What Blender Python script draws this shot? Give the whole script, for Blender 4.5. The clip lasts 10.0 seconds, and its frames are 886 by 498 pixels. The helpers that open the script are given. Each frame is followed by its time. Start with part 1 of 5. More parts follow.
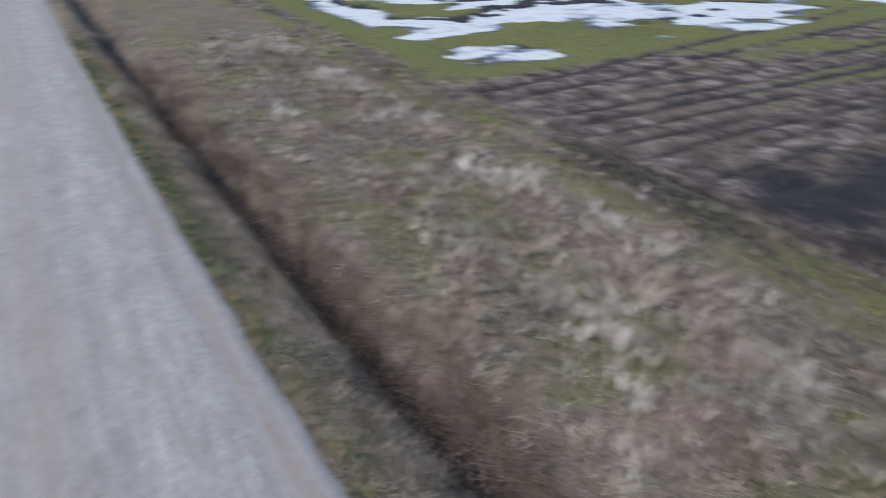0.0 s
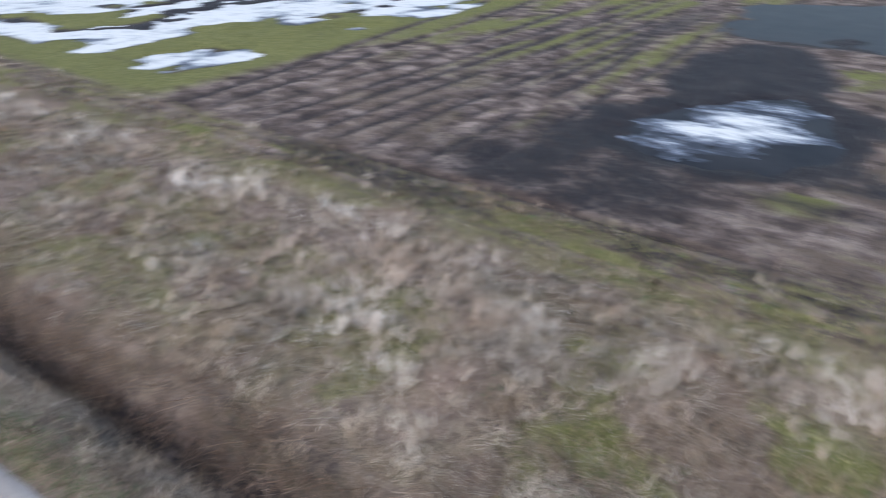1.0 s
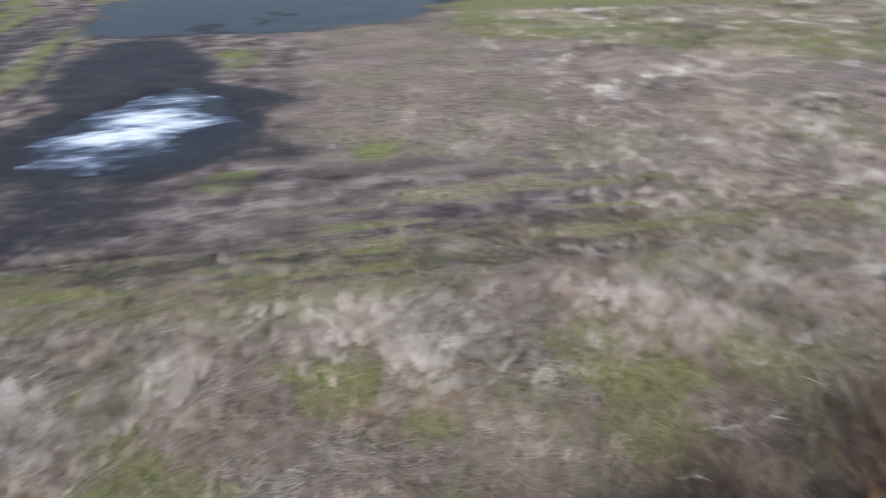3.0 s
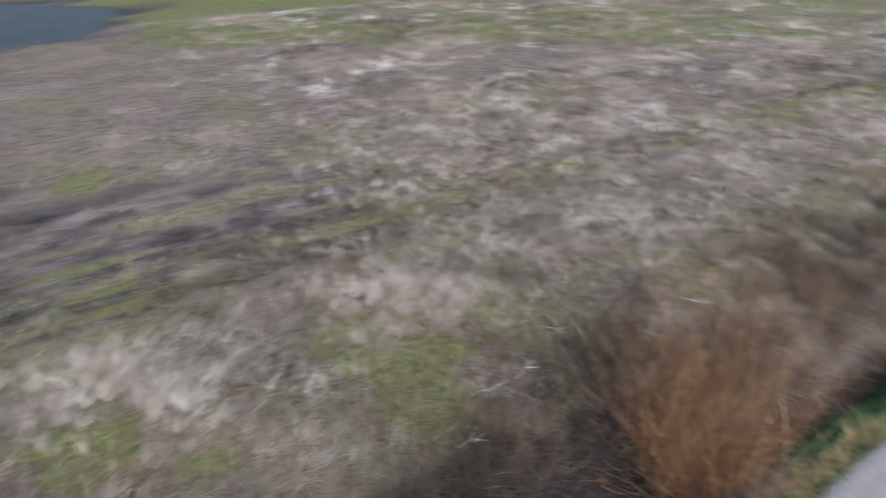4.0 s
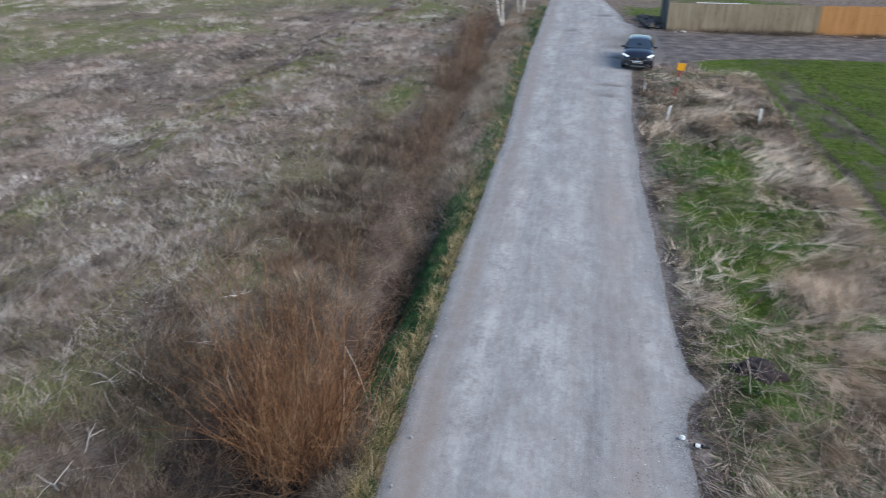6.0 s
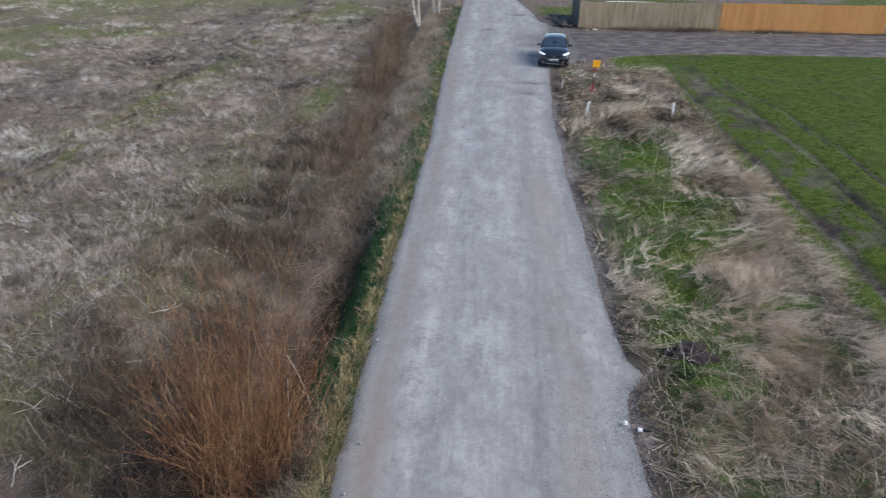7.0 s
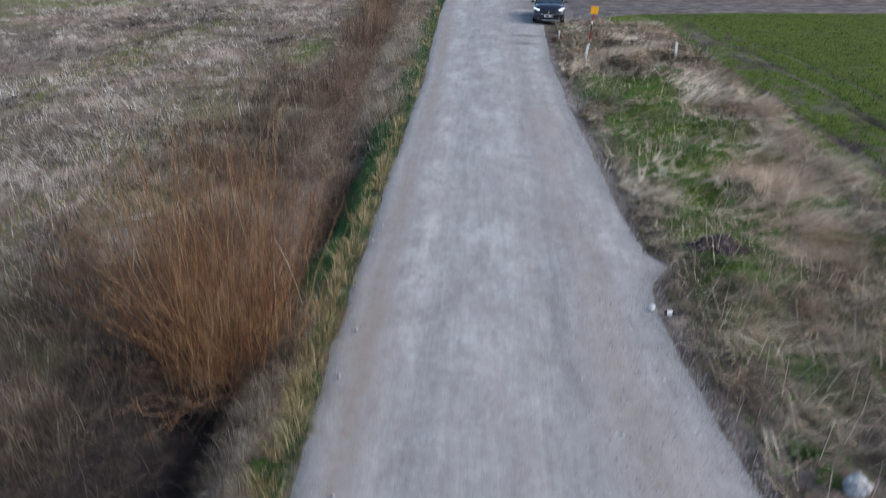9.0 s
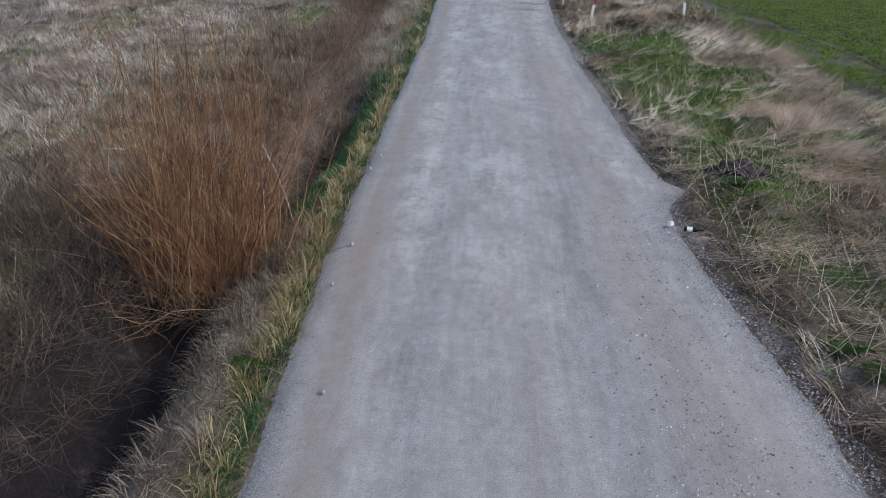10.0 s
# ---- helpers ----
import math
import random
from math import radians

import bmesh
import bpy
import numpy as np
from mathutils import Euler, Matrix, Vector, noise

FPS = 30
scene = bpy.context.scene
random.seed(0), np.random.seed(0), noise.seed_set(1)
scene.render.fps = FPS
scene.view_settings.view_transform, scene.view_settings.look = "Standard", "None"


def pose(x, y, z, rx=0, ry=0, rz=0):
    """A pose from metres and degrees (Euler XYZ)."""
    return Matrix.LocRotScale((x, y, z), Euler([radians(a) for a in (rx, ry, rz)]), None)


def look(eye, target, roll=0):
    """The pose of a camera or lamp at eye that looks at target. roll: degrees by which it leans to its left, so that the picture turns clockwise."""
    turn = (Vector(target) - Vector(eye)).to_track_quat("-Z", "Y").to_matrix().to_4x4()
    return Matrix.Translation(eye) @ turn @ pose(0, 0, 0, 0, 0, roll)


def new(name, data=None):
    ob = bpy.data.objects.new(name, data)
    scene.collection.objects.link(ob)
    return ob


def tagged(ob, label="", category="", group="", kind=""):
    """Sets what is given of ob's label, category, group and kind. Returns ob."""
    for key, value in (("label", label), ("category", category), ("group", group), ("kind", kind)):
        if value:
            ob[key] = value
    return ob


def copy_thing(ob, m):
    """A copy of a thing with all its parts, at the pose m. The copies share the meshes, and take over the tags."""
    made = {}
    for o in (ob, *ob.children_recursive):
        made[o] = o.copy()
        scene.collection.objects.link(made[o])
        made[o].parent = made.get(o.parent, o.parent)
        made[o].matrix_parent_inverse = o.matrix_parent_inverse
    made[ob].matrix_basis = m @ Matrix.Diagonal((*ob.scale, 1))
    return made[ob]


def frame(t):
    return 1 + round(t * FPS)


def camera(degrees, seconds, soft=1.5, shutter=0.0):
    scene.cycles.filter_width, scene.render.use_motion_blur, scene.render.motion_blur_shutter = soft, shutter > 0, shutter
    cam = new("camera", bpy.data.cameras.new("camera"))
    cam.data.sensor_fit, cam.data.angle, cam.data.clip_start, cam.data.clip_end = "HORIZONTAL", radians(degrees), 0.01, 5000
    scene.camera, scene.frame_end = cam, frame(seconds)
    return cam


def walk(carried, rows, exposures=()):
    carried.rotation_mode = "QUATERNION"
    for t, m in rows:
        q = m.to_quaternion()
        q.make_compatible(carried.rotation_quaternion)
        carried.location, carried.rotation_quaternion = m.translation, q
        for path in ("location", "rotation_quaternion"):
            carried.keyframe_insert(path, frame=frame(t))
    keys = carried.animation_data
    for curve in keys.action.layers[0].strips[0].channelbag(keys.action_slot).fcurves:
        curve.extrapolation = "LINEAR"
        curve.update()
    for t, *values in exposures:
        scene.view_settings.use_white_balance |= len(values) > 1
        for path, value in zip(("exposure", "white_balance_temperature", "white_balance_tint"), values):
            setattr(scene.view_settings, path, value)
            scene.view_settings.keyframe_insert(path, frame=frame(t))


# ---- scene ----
# ---------------------------------------------------------------- camera
cam = camera(64.3, 10.0, soft=0.9, shutter=0.9)
PATH = [
    (0, (1.101, 0.392, 9.962), 149.88, -27.42, 0.13),
    (0.5, (1.109, 0.309, 9.901), 137.86, -27.45, 0.11),
    (1, (1.151, 0.307, 9.926), 125.97, -27.55, 0.19),
    (1.5, (1.186, 0.297, 9.924), 114.12, -27.60, 0.12),
    (2, (1.200, 0.293, 9.940), 102.37, -27.66, 0.02),
    (2.5, (1.176, 0.220, 9.946), 90.44, -27.71, 0.06),
    (2.7, (1.175, 0.197, 9.930), 85.69, -27.73, -0.14),
    (3.8, (1.060, 0.090, 9.962), 59.87, -27.75, 0.04),
    (4, (1.051, 0.079, 9.955), 55.20, -27.70, -0.00),
    (4.5, (0.959, 0.058, 9.912), 43.36, -27.63, -0.26),
    (5, (0.849, 0.039, 9.861), 31.45, -27.56, -0.30),
    (5.5, (0.708, 0.012, 9.794), 19.53, -27.45, -0.35),
    (6, (0.445, 0.010, 9.768), 11.51, -27.42, -0.11),
    (6.2, (0.338, 0.035, 9.755), 10.39, -27.42, -0.02),
    (7.3, (0.048, -0.011, 9.753), 3.46, -27.28, 0.31),
    (7.5, (0.000, 0.000, 9.737), 3.44, -27.23, 0.26),
    (8, (-0.075, 0.042, 9.549), 3.47, -27.11, 0.25),
    (8.5, (-0.110, 0.097, 8.524), 3.55, -27.04, 0.13),
    (9, (-0.144, 0.158, 6.797), 3.67, -26.70, -0.20),
    (9.5, (-0.154, 0.242, 5.401), 3.64, -26.56, -0.17),
    (10, (-0.188, 0.297, 5.041), 3.72, -26.55, -0.25),
]
walk(cam, [(t, pose(*eye, 90 + pitch, 0, yaw) @ pose(0, 0, 0, 0, 0, roll)) for t, eye, yaw, pitch, roll in PATH],
     exposures=[(0, 0.58, 6450, 9), (0.5, 0.72, 6500, 10), (1.5, 0.95, 6500, 10), (2.5, 1.08, 6500, 10), (3.3, 1.0, 6450, 9.5), (4.1, 0.88, 6350, 9), (4.5, 0.91, 6250, 8), (5, 0.84, 6100, 6.5), (6, 0.59, 6250, 7), (7.5, 0.53, 6400, 9), (8.5, 0.53, 6350, 8.5), (10, 0.40, 6350, 8)])

# ---------------------------------------------------------------- sky and sun
world = bpy.data.worlds.new("sky")
scene.world = world
world.use_nodes = True
wn = world.node_tree.nodes
sky = wn.new("ShaderNodeTexSky")
sky.sky_type, sky.sun_disc = "NISHITA", False
sky.sun_elevation, sky.sun_rotation = radians(40), radians(108)
sky.air_density, sky.dust_density, sky.ozone_density = 1.0, 1.5, 1.5
world.node_tree.links.new(sky.outputs[0], wn["Background"].inputs[0])
wn["Background"].inputs[1].default_value = 0.15
sun = new("sun", bpy.data.lights.new("sun", "SUN"))
sun.data.energy, sun.data.angle, sun.data.color = 1.5, radians(35), (1.0, 0.93, 0.85)
sun.matrix_world = look((28, -9, 24), (0, 0, 0))

# ---------------------------------------------------------------- numbers of the plan
RNG = np.random.default_rng(7)


def lattice(i, j, seed):
    h = (i.astype(np.int64) * 374761393 + j.astype(np.int64) * 668265263 + seed * 1442695041) & 0xFFFFFFFF
    h = ((h ^ (h >> 13)) * 1274126177) & 0xFFFFFFFF
    h = ((h ^ (h >> 16)) * 2246822519) & 0xFFFFFFFF
    return ((h ^ (h >> 15)) & 0xFFFFFF) / 0xFFFFFF


def vnoise(x, y, size, seed=0):
    """Smooth noise from 0 to 1 with lumps of that size in metres."""
    x, y = np.asarray(x, float) / size, np.asarray(y, float) / size
    i, j = np.floor(x), np.floor(y)
    u, v = x - i, y - j
    u, v = u * u * (3 - 2 * u), v * v * (3 - 2 * v)
    a, b = lattice(i, j, seed), lattice(i + 1, j, seed)
    c, d = lattice(i, j + 1, seed), lattice(i + 1, j + 1, seed)
    return (a * (1 - u) + b * u) * (1 - v) + (c * (1 - u) + d * u) * v


def fbm(x, y, size, seed=0, octaves=4):
    total, amp, gain = 0, 0.5, 0
    for o in range(octaves):
        total, gain = total + amp * vnoise(x, y, size / 2**o, seed + 17 * o), gain + amp
        amp *= 0.5
    return total / gain


def smooth(v, lo, hi):
    t = np.clip((np.asarray(v, float) - lo) / (hi - lo), 0, 1)
    return t * t * (3 - 2 * t)


def bump(v, centre, half):
    return np.exp(-(((v - centre) / half) ** 2))


def blob(x, y, cx, cy, rx, ry):
    return np.exp(-(((x - cx) / rx) ** 2) - ((y - cy) / ry) ** 2)


def road_left(y):
    return np.interp(y, [-400, -52, -22, -8, 5, 10, 20, 29, 45, 71, 400], [-1.4, -1.6, -1.85, -2.15, -2.5, -2.7, -2.8, -2.8, -3.3, -3.6, -14])


def road_right(y):
    return np.interp(y, [-400, 0, 6, 10, 19, 25, 33, 43, 55, 62, 72, 400], [3.6, 3.6, 3.4, 3.0, 2.95, 2.68, 2.6, 2.95, 3.2, 2.8, 1.2, -9])


def ditch_middle(y):
    return np.interp(y, [-400, -40, -10, 0, 8, 15, 20, 27, 42, 55, 400], [-4.3, -4.3, -4.75, -4.7, -4.75, -4.3, -4.4, -5.6, -6.2, -7.2, -12])


WATER = -0.16
SIDE_FAR, FENCE_Y = 55.6, 56.6


def side_near(x):
    """The near edge of the side road, which flares into the lane."""
    return 48.6 - 5.4 * np.exp(-np.maximum(np.asarray(x, float) - 4.2, 0) / 3.4)


def lake(x, y):
    """How deep the flooded corner of the field lies, 0 to 1."""
    edge = smooth(-x, 19.5, 25) * smooth(-y, 33.5, 38)
    return edge * smooth(fbm(x * 0.62 + 0.2 * y, y * 0.8, 5.0, 5, 5) - 0.06 * smooth(-y, 60, 80), 0.38, 0.62)


def pond(x, y):
    return np.clip(1.25 * blob(x, y, -32.3, -7.6, 6.5, 4.2) + 0.9 * (fbm(x, y, 3, 8) - 0.5) * smooth(blob(x, y, -32, -7.6, 10, 7), 0.1, 0.4), 0, 1)


def far_pond(x, y):
    return smooth(np.clip(1.5 * blob(x, y, -66, -1, 12, 16), 0, 1) + 0.9 * (fbm(x, y * 0.5, 6, 9) - 0.5), 0.35, 0.7)


def rut(x, y):
    """Wheel ruts across the muddy field and along the green one, 0 to 1."""
    deep = 0
    for row, slope in ((-13.9, 0.035), (-16.0, 0.045), (-17.6, 0.03), (-19.2, 0.0), (-20.9, -0.01), (-22.3, 0.0), (-23.9, 0.01), (-25.4, 0.01), (-27.2, 0.03), (-29.0, 0.12), (-30.8, 0.17)):
        wander = row + slope * (x + 19) + 0.5 * (vnoise(x, y * 0, 9, int(-row)) - 0.5)
        deep = np.maximum(deep, bump(y, wander, 0.33) * smooth(-x, 18.8, 21) * smooth(x, -75, -55))
    for line, half in ((np.interp(y, [14, 21, 26, 31, 37, 44], [10.7, 10.9, 10.5, 10.3, 10.2, 10.1]), 0.16), (np.interp(y, [14, 21, 30, 36, 44], [12.4, 12.9, 13.0, 12.5, 11.4]), 0.12), (np.interp(y, [14, 21, 30, 36, 44], [14.1, 14.6, 14.6, 14.0, 12.9]), 0.08)):
        deep = np.maximum(deep, bump(x, line + 0.3 * (vnoise(y, x * 0, 4, 3) - 0.5), half) * smooth(y, 2, 12) * smooth(-y, -46, -42))
    return deep


def height(x, y):
    x, y = np.asarray(x, float), np.asarray(y, float)
    left, right, mid = road_left(y), road_right(y), ditch_middle(y)
    z = 0.10 * (fbm(x, y, 2.2, 1) - 0.5) + 0.25 * (fbm(x, y, 14, 2, 2) - 0.5) * smooth(np.abs(x), 5, 12)
    side = smooth(y, side_near(x) - 0.8, side_near(x)) * smooth(-y, -SIDE_FAR - 0.6, -SIDE_FAR) * smooth(x, 2, 3)
    on = smooth(x, left - 0.5, left - 0.05) * smooth(-x, -right - 0.6, -right - 0.1)
    z = z * (1 - np.maximum(on, side)) - 0.02 * np.maximum(on, side)
    z = z - 1.3 * (1 - 0.62 * smooth(y, 17, 27)) * (0.8 + 0.9 * (vnoise(y, x * 0, 2.6, 15) - 0.4) * smooth(np.abs(y - 7), 4, 8)) * np.exp(-np.abs((x - mid) / 0.86) ** 2.6) + 0.12 * bump(x, left - 0.75, 0.35)
    verge = smooth(x, right + 0.3, right + 1.6) * smooth(-x, -9.6, -7.6) * smooth(-y, -45, -41) * (1 - side)
    z = z + verge * (0.42 * (fbm(x, y, 2.6, 4, 3) - 0.3) + 0.55 * (vnoise(x * 0.55 + y * 0.5, y * 0.9 - x * 0.35, 1.1, 14) - 0.45) * smooth(x, right + 0.9, right + 2.0) + 0.15 * blob(x, y, 6.2, 36, 2.6, 4.5))
    z = z + 0.10 * bump(x, 9.2, 0.7) * smooth(-y, -46, -43) - 0.15 * smooth(x, 9.3, 11) * smooth(-y, -46, -43)
    rough = smooth(-x, 7, 8.5) * smooth(x, -18.5, -15.5)
    z = z + rough * 0.22 * (fbm(x, y, 1.6, 6, 3) - 0.5)
    z = z - 0.3 * blob(x, y, -10.9, 9.0, 0.45, 0.3)
    z = z - 0.24 * bump(x, -19.1 + 0.5 * (vnoise(y, x * 0, 6, 12) - 0.5), 0.22) * smooth(-y, 2, 6) * smooth(y, -26, -16)
    z = z - 0.13 * rut(x, y)
    z = z + 0.6 * (fbm(x * 0.6, y * 0.9, 2.6, 10, 3) - 0.5) * smooth(-x, 21, 26) * smooth(-y, 34.5, 38)
    z = z - 0.28 * lake(x, y) - 0.22 * smooth(pond(x, y), 0.3, 0.8) - 0.25 * far_pond(x, y)
    return z


# ---------------------------------------------------------------- materials
def material(name, rough=0.8, metal=0.0, spec=0.3):
    m = bpy.data.materials.new(name)
    m.use_nodes = True
    b = m.node_tree.nodes["Principled BSDF"]
    b.inputs["Roughness"].default_value, b.inputs["Metallic"].default_value = rough, metal
    b.inputs["Specular IOR Level"].default_value = spec
    return m, m.node_tree.nodes, m.node_tree.links, b


def tex_noise(n, l, scale, detail=6, stretch=None, rough=0.6):
    co = n.new("ShaderNodeNewGeometry").outputs["Position"]
    if stretch:
        mp = n.new("ShaderNodeMapping")
        mp.inputs["Scale"].default_value = stretch
        l.new(co, mp.inputs["Vector"])
        co = mp.outputs[0]
    t = n.new("ShaderNodeTexNoise")
    t.inputs["Scale"].default_value, t.inputs["Detail"].default_value, t.inputs["Roughness"].default_value = scale, detail, rough
    l.new(co, t.inputs["Vector"])
    return t.outputs["Fac"]


def ramp(n, l, fac, *stops):
    r = n.new("ShaderNodeValToRGB")
    while len(r.color_ramp.elements) < len(stops):
        r.color_ramp.elements.new(0.5)
    for e, (p, c) in zip(r.color_ramp.elements, stops):
        e.position = p
        e.color = (*c, 1) if len(c) == 3 else c
    l.new(fac, r.inputs[0])
    return r.outputs[0]


def mix(n, l, fac, a, b, mode="MIX"):
    m = n.new("ShaderNodeMix")
    m.data_type, m.blend_type = "RGBA", mode
    for sock, v in ((m.inputs["Factor"], fac), (m.inputs[6], a), (m.inputs[7], b)):
        if isinstance(v, (int, float)):
            sock.default_value = v
        elif isinstance(v, tuple):
            sock.default_value = (*v, 1)
        else:
            l.new(v, sock)
    return m.outputs[2]


def calc(n, l, op, a, b=0.0, clamp=False):
    m = n.new("ShaderNodeMath")
    m.operation, m.use_clamp = op, clamp
    for sock, v in zip(m.inputs, (a, b)):
        if isinstance(v, (int, float)):
            sock.default_value = v
        else:
            l.new(v, sock)
    return m.outputs[0]


def relief(n, l, b, fac, strength, distance):
    k = n.new("ShaderNodeBump")
    k.inputs["Strength"].default_value, k.inputs["Distance"].default_value = strength, distance
    l.new(fac, k.inputs["Height"])
    l.new(k.outputs[0], b.inputs["Normal"])


def plain(name, colour, rough=0.6, metal=0.0, spec=0.4, vary=0.25, scale=6.0):
    """One colour with blotches and grain."""
    m, n, l, b = material(name, rough, metal, spec)
    dark = tuple(c * (1 - vary) for c in colour)
    light = tuple(min(1, c * (1 + vary)) for c in colour)
    l.new(ramp(n, l, tex_noise(n, l, scale), (0.3, dark), (0.7, light)), b.inputs["Base Color"])
    return m


def plant(name, stops, size=0.9, tint=None, rough=0.75, thin=0.25, single=0.7, tuft=0.6):
    """Stalks and leaves: each one its own tone, and clumps that differ."""
    m, n, l, b = material(name, rough, 0, 0.2)
    own = n.new("ShaderNodeNewGeometry").outputs["Random Per Island"]
    clump = tex_noise(n, l, size, 3)
    tone = n.new("ShaderNodeAttribute")
    tone.attribute_name = "tone"
    fac = calc(n, l, "ADD", calc(n, l, "MULTIPLY", own, single), calc(n, l, "ADD", calc(n, l, "MULTIPLY", calc(n, l, "SUBTRACT", tone.outputs["Fac"], 0.5 - 0.5 * (0.7 - single) / tuft), tuft), calc(n, l, "MULTIPLY", calc(n, l, "SUBTRACT", clump, 0.38), 1.2)), True)
    col = ramp(n, l, fac, *stops)
    if tint:
        col = mix(n, l, ramp(n, l, tex_noise(n, l, 0.22, 3), (0.45, (0, 0, 0)), (0.62, (1, 1, 1))), col, mix(n, l, 0.6, col, tint))
    l.new(col, b.inputs["Base Color"])
    if thin:
        leaf, both = n.new("ShaderNodeBsdfTranslucent"), n.new("ShaderNodeMixShader")
        l.new(col, leaf.inputs["Color"])
        both.inputs[0].default_value = thin
        l.new(b.outputs[0], both.inputs[1])
        l.new(leaf.outputs[0], both.inputs[2])
        l.new(both.outputs[0], n["Material Output"].inputs["Surface"])
    return m


PALE = plant("pale_straw", [(0.0, (0.035, 0.028, 0.02)), (0.3, (0.15, 0.114, 0.078)), (0.6, (0.44, 0.34, 0.24)), (1.0, (0.88, 0.755, 0.60))], 0.7, (0.44, 0.315, 0.215), thin=0.12, single=0.22, tuft=0.95)
MEADOW = plant("meadow_straw", [(0.0, (0.045, 0.036, 0.027)), (0.3, (0.165, 0.138, 0.113)), (0.6, (0.44, 0.39, 0.34)), (1.0, (0.76, 0.71, 0.65))], 0.6, (0.44, 0.34, 0.275), thin=0.12, single=0.35, tuft=0.85)
BROWN = plant("brown_dead_grass", [(0.0, (0.05, 0.04, 0.03)), (0.4, (0.16, 0.122, 0.09)), (0.75, (0.28, 0.22, 0.165)), (1.0, (0.43, 0.36, 0.285))], 0.9, (0.22, 0.14, 0.09))
ROUGH = plant("rough_grass", [(0.0, (0.045, 0.037, 0.027)), (0.3, (0.18, 0.146, 0.108)), (0.6, (0.37, 0.31, 0.24)), (1.0, (0.62, 0.555, 0.47))], 0.8, (0.30, 0.20, 0.12))
BANK = plant("bank_straw", [(0.0, (0.03, 0.024, 0.018)), (0.35, (0.12, 0.095, 0.07)), (0.7, (0.29, 0.235, 0.178)), (1.0, (0.52, 0.45, 0.36))], 1.0)
# Darker cane bark for the near ditch: its shade sits in the colour.
SHADED_CANE = plant("old_stalks", [(0.0, (0.028, 0.021, 0.017)), (0.5, (0.078, 0.059, 0.046)), (0.85, (0.145, 0.112, 0.088)), (1.0, (0.28, 0.23, 0.185))], 0.9, thin=0)
MOSSY = plant("mossy_grass", [(0.0, (0.075, 0.078, 0.034)), (0.5, (0.225, 0.222, 0.095)), (1.0, (0.45, 0.43, 0.22))], 0.8)
GREEN = plant("green_grass", [(0.0, (0.022, 0.052, 0.013)), (0.5, (0.07, 0.15, 0.03)), (1.0, (0.18, 0.28, 0.07))], 1.3)
BANK_GREEN = plant("shaded_grass", [(0.0, (0.014, 0.042, 0.018)), (0.5, (0.042, 0.112, 0.042)), (1.0, (0.12, 0.215, 0.075))], 1.3)
YELLOW = plant("yellowed_grass", [(0.0, (0.15, 0.125, 0.05)), (0.5, (0.38, 0.305, 0.155)), (1.0, (0.62, 0.52, 0.33))], 1.5)
LAWN = plant("young_crop", [(0.0, (0.022, 0.040, 0.008)), (0.5, (0.072, 0.106, 0.014)), (1.0, (0.165, 0.205, 0.036))], 0.35)
WILLOW = plant("willow_bark", [(0.0, (0.06, 0.028, 0.016)), (0.38, (0.18, 0.086, 0.042)), (0.68, (0.36, 0.195, 0.098)), (0.9, (0.49, 0.32, 0.19)), (1.0, (0.60, 0.46, 0.33))], 1.2, thin=0)
BRAMBLE = plant("bramble_bark", [(0.0, (0.036, 0.024, 0.018)), (0.45, (0.17, 0.111, 0.077)), (0.8, (0.32, 0.232, 0.17)), (1.0, (0.50, 0.40, 0.32))], 0.8, thin=0)
BLEACHED = plant("bleached_wood", [(0.0, (0.30, 0.27, 0.23)), (1.0, (0.62, 0.58, 0.52))], 2.0, thin=0)
DOCK = plant("dock_leaf", [(0.0, (0.05, 0.11, 0.02)), (1.0, (0.16, 0.26, 0.05))], 3.0, rough=0.5)


def make_birch():
    m, n, l, b = material("birch_bark", 0.7)
    bands = tex_noise(n, l, 3.0, 4, (1.0, 1.0, 6.0))
    l.new(ramp(n, l, bands, (0.36, (0.05, 0.04, 0.035)), (0.46, (0.45, 0.41, 0.36)), (0.7, (0.66, 0.62, 0.56))), b.inputs["Base Color"])
    return m


BIRCH = make_birch()


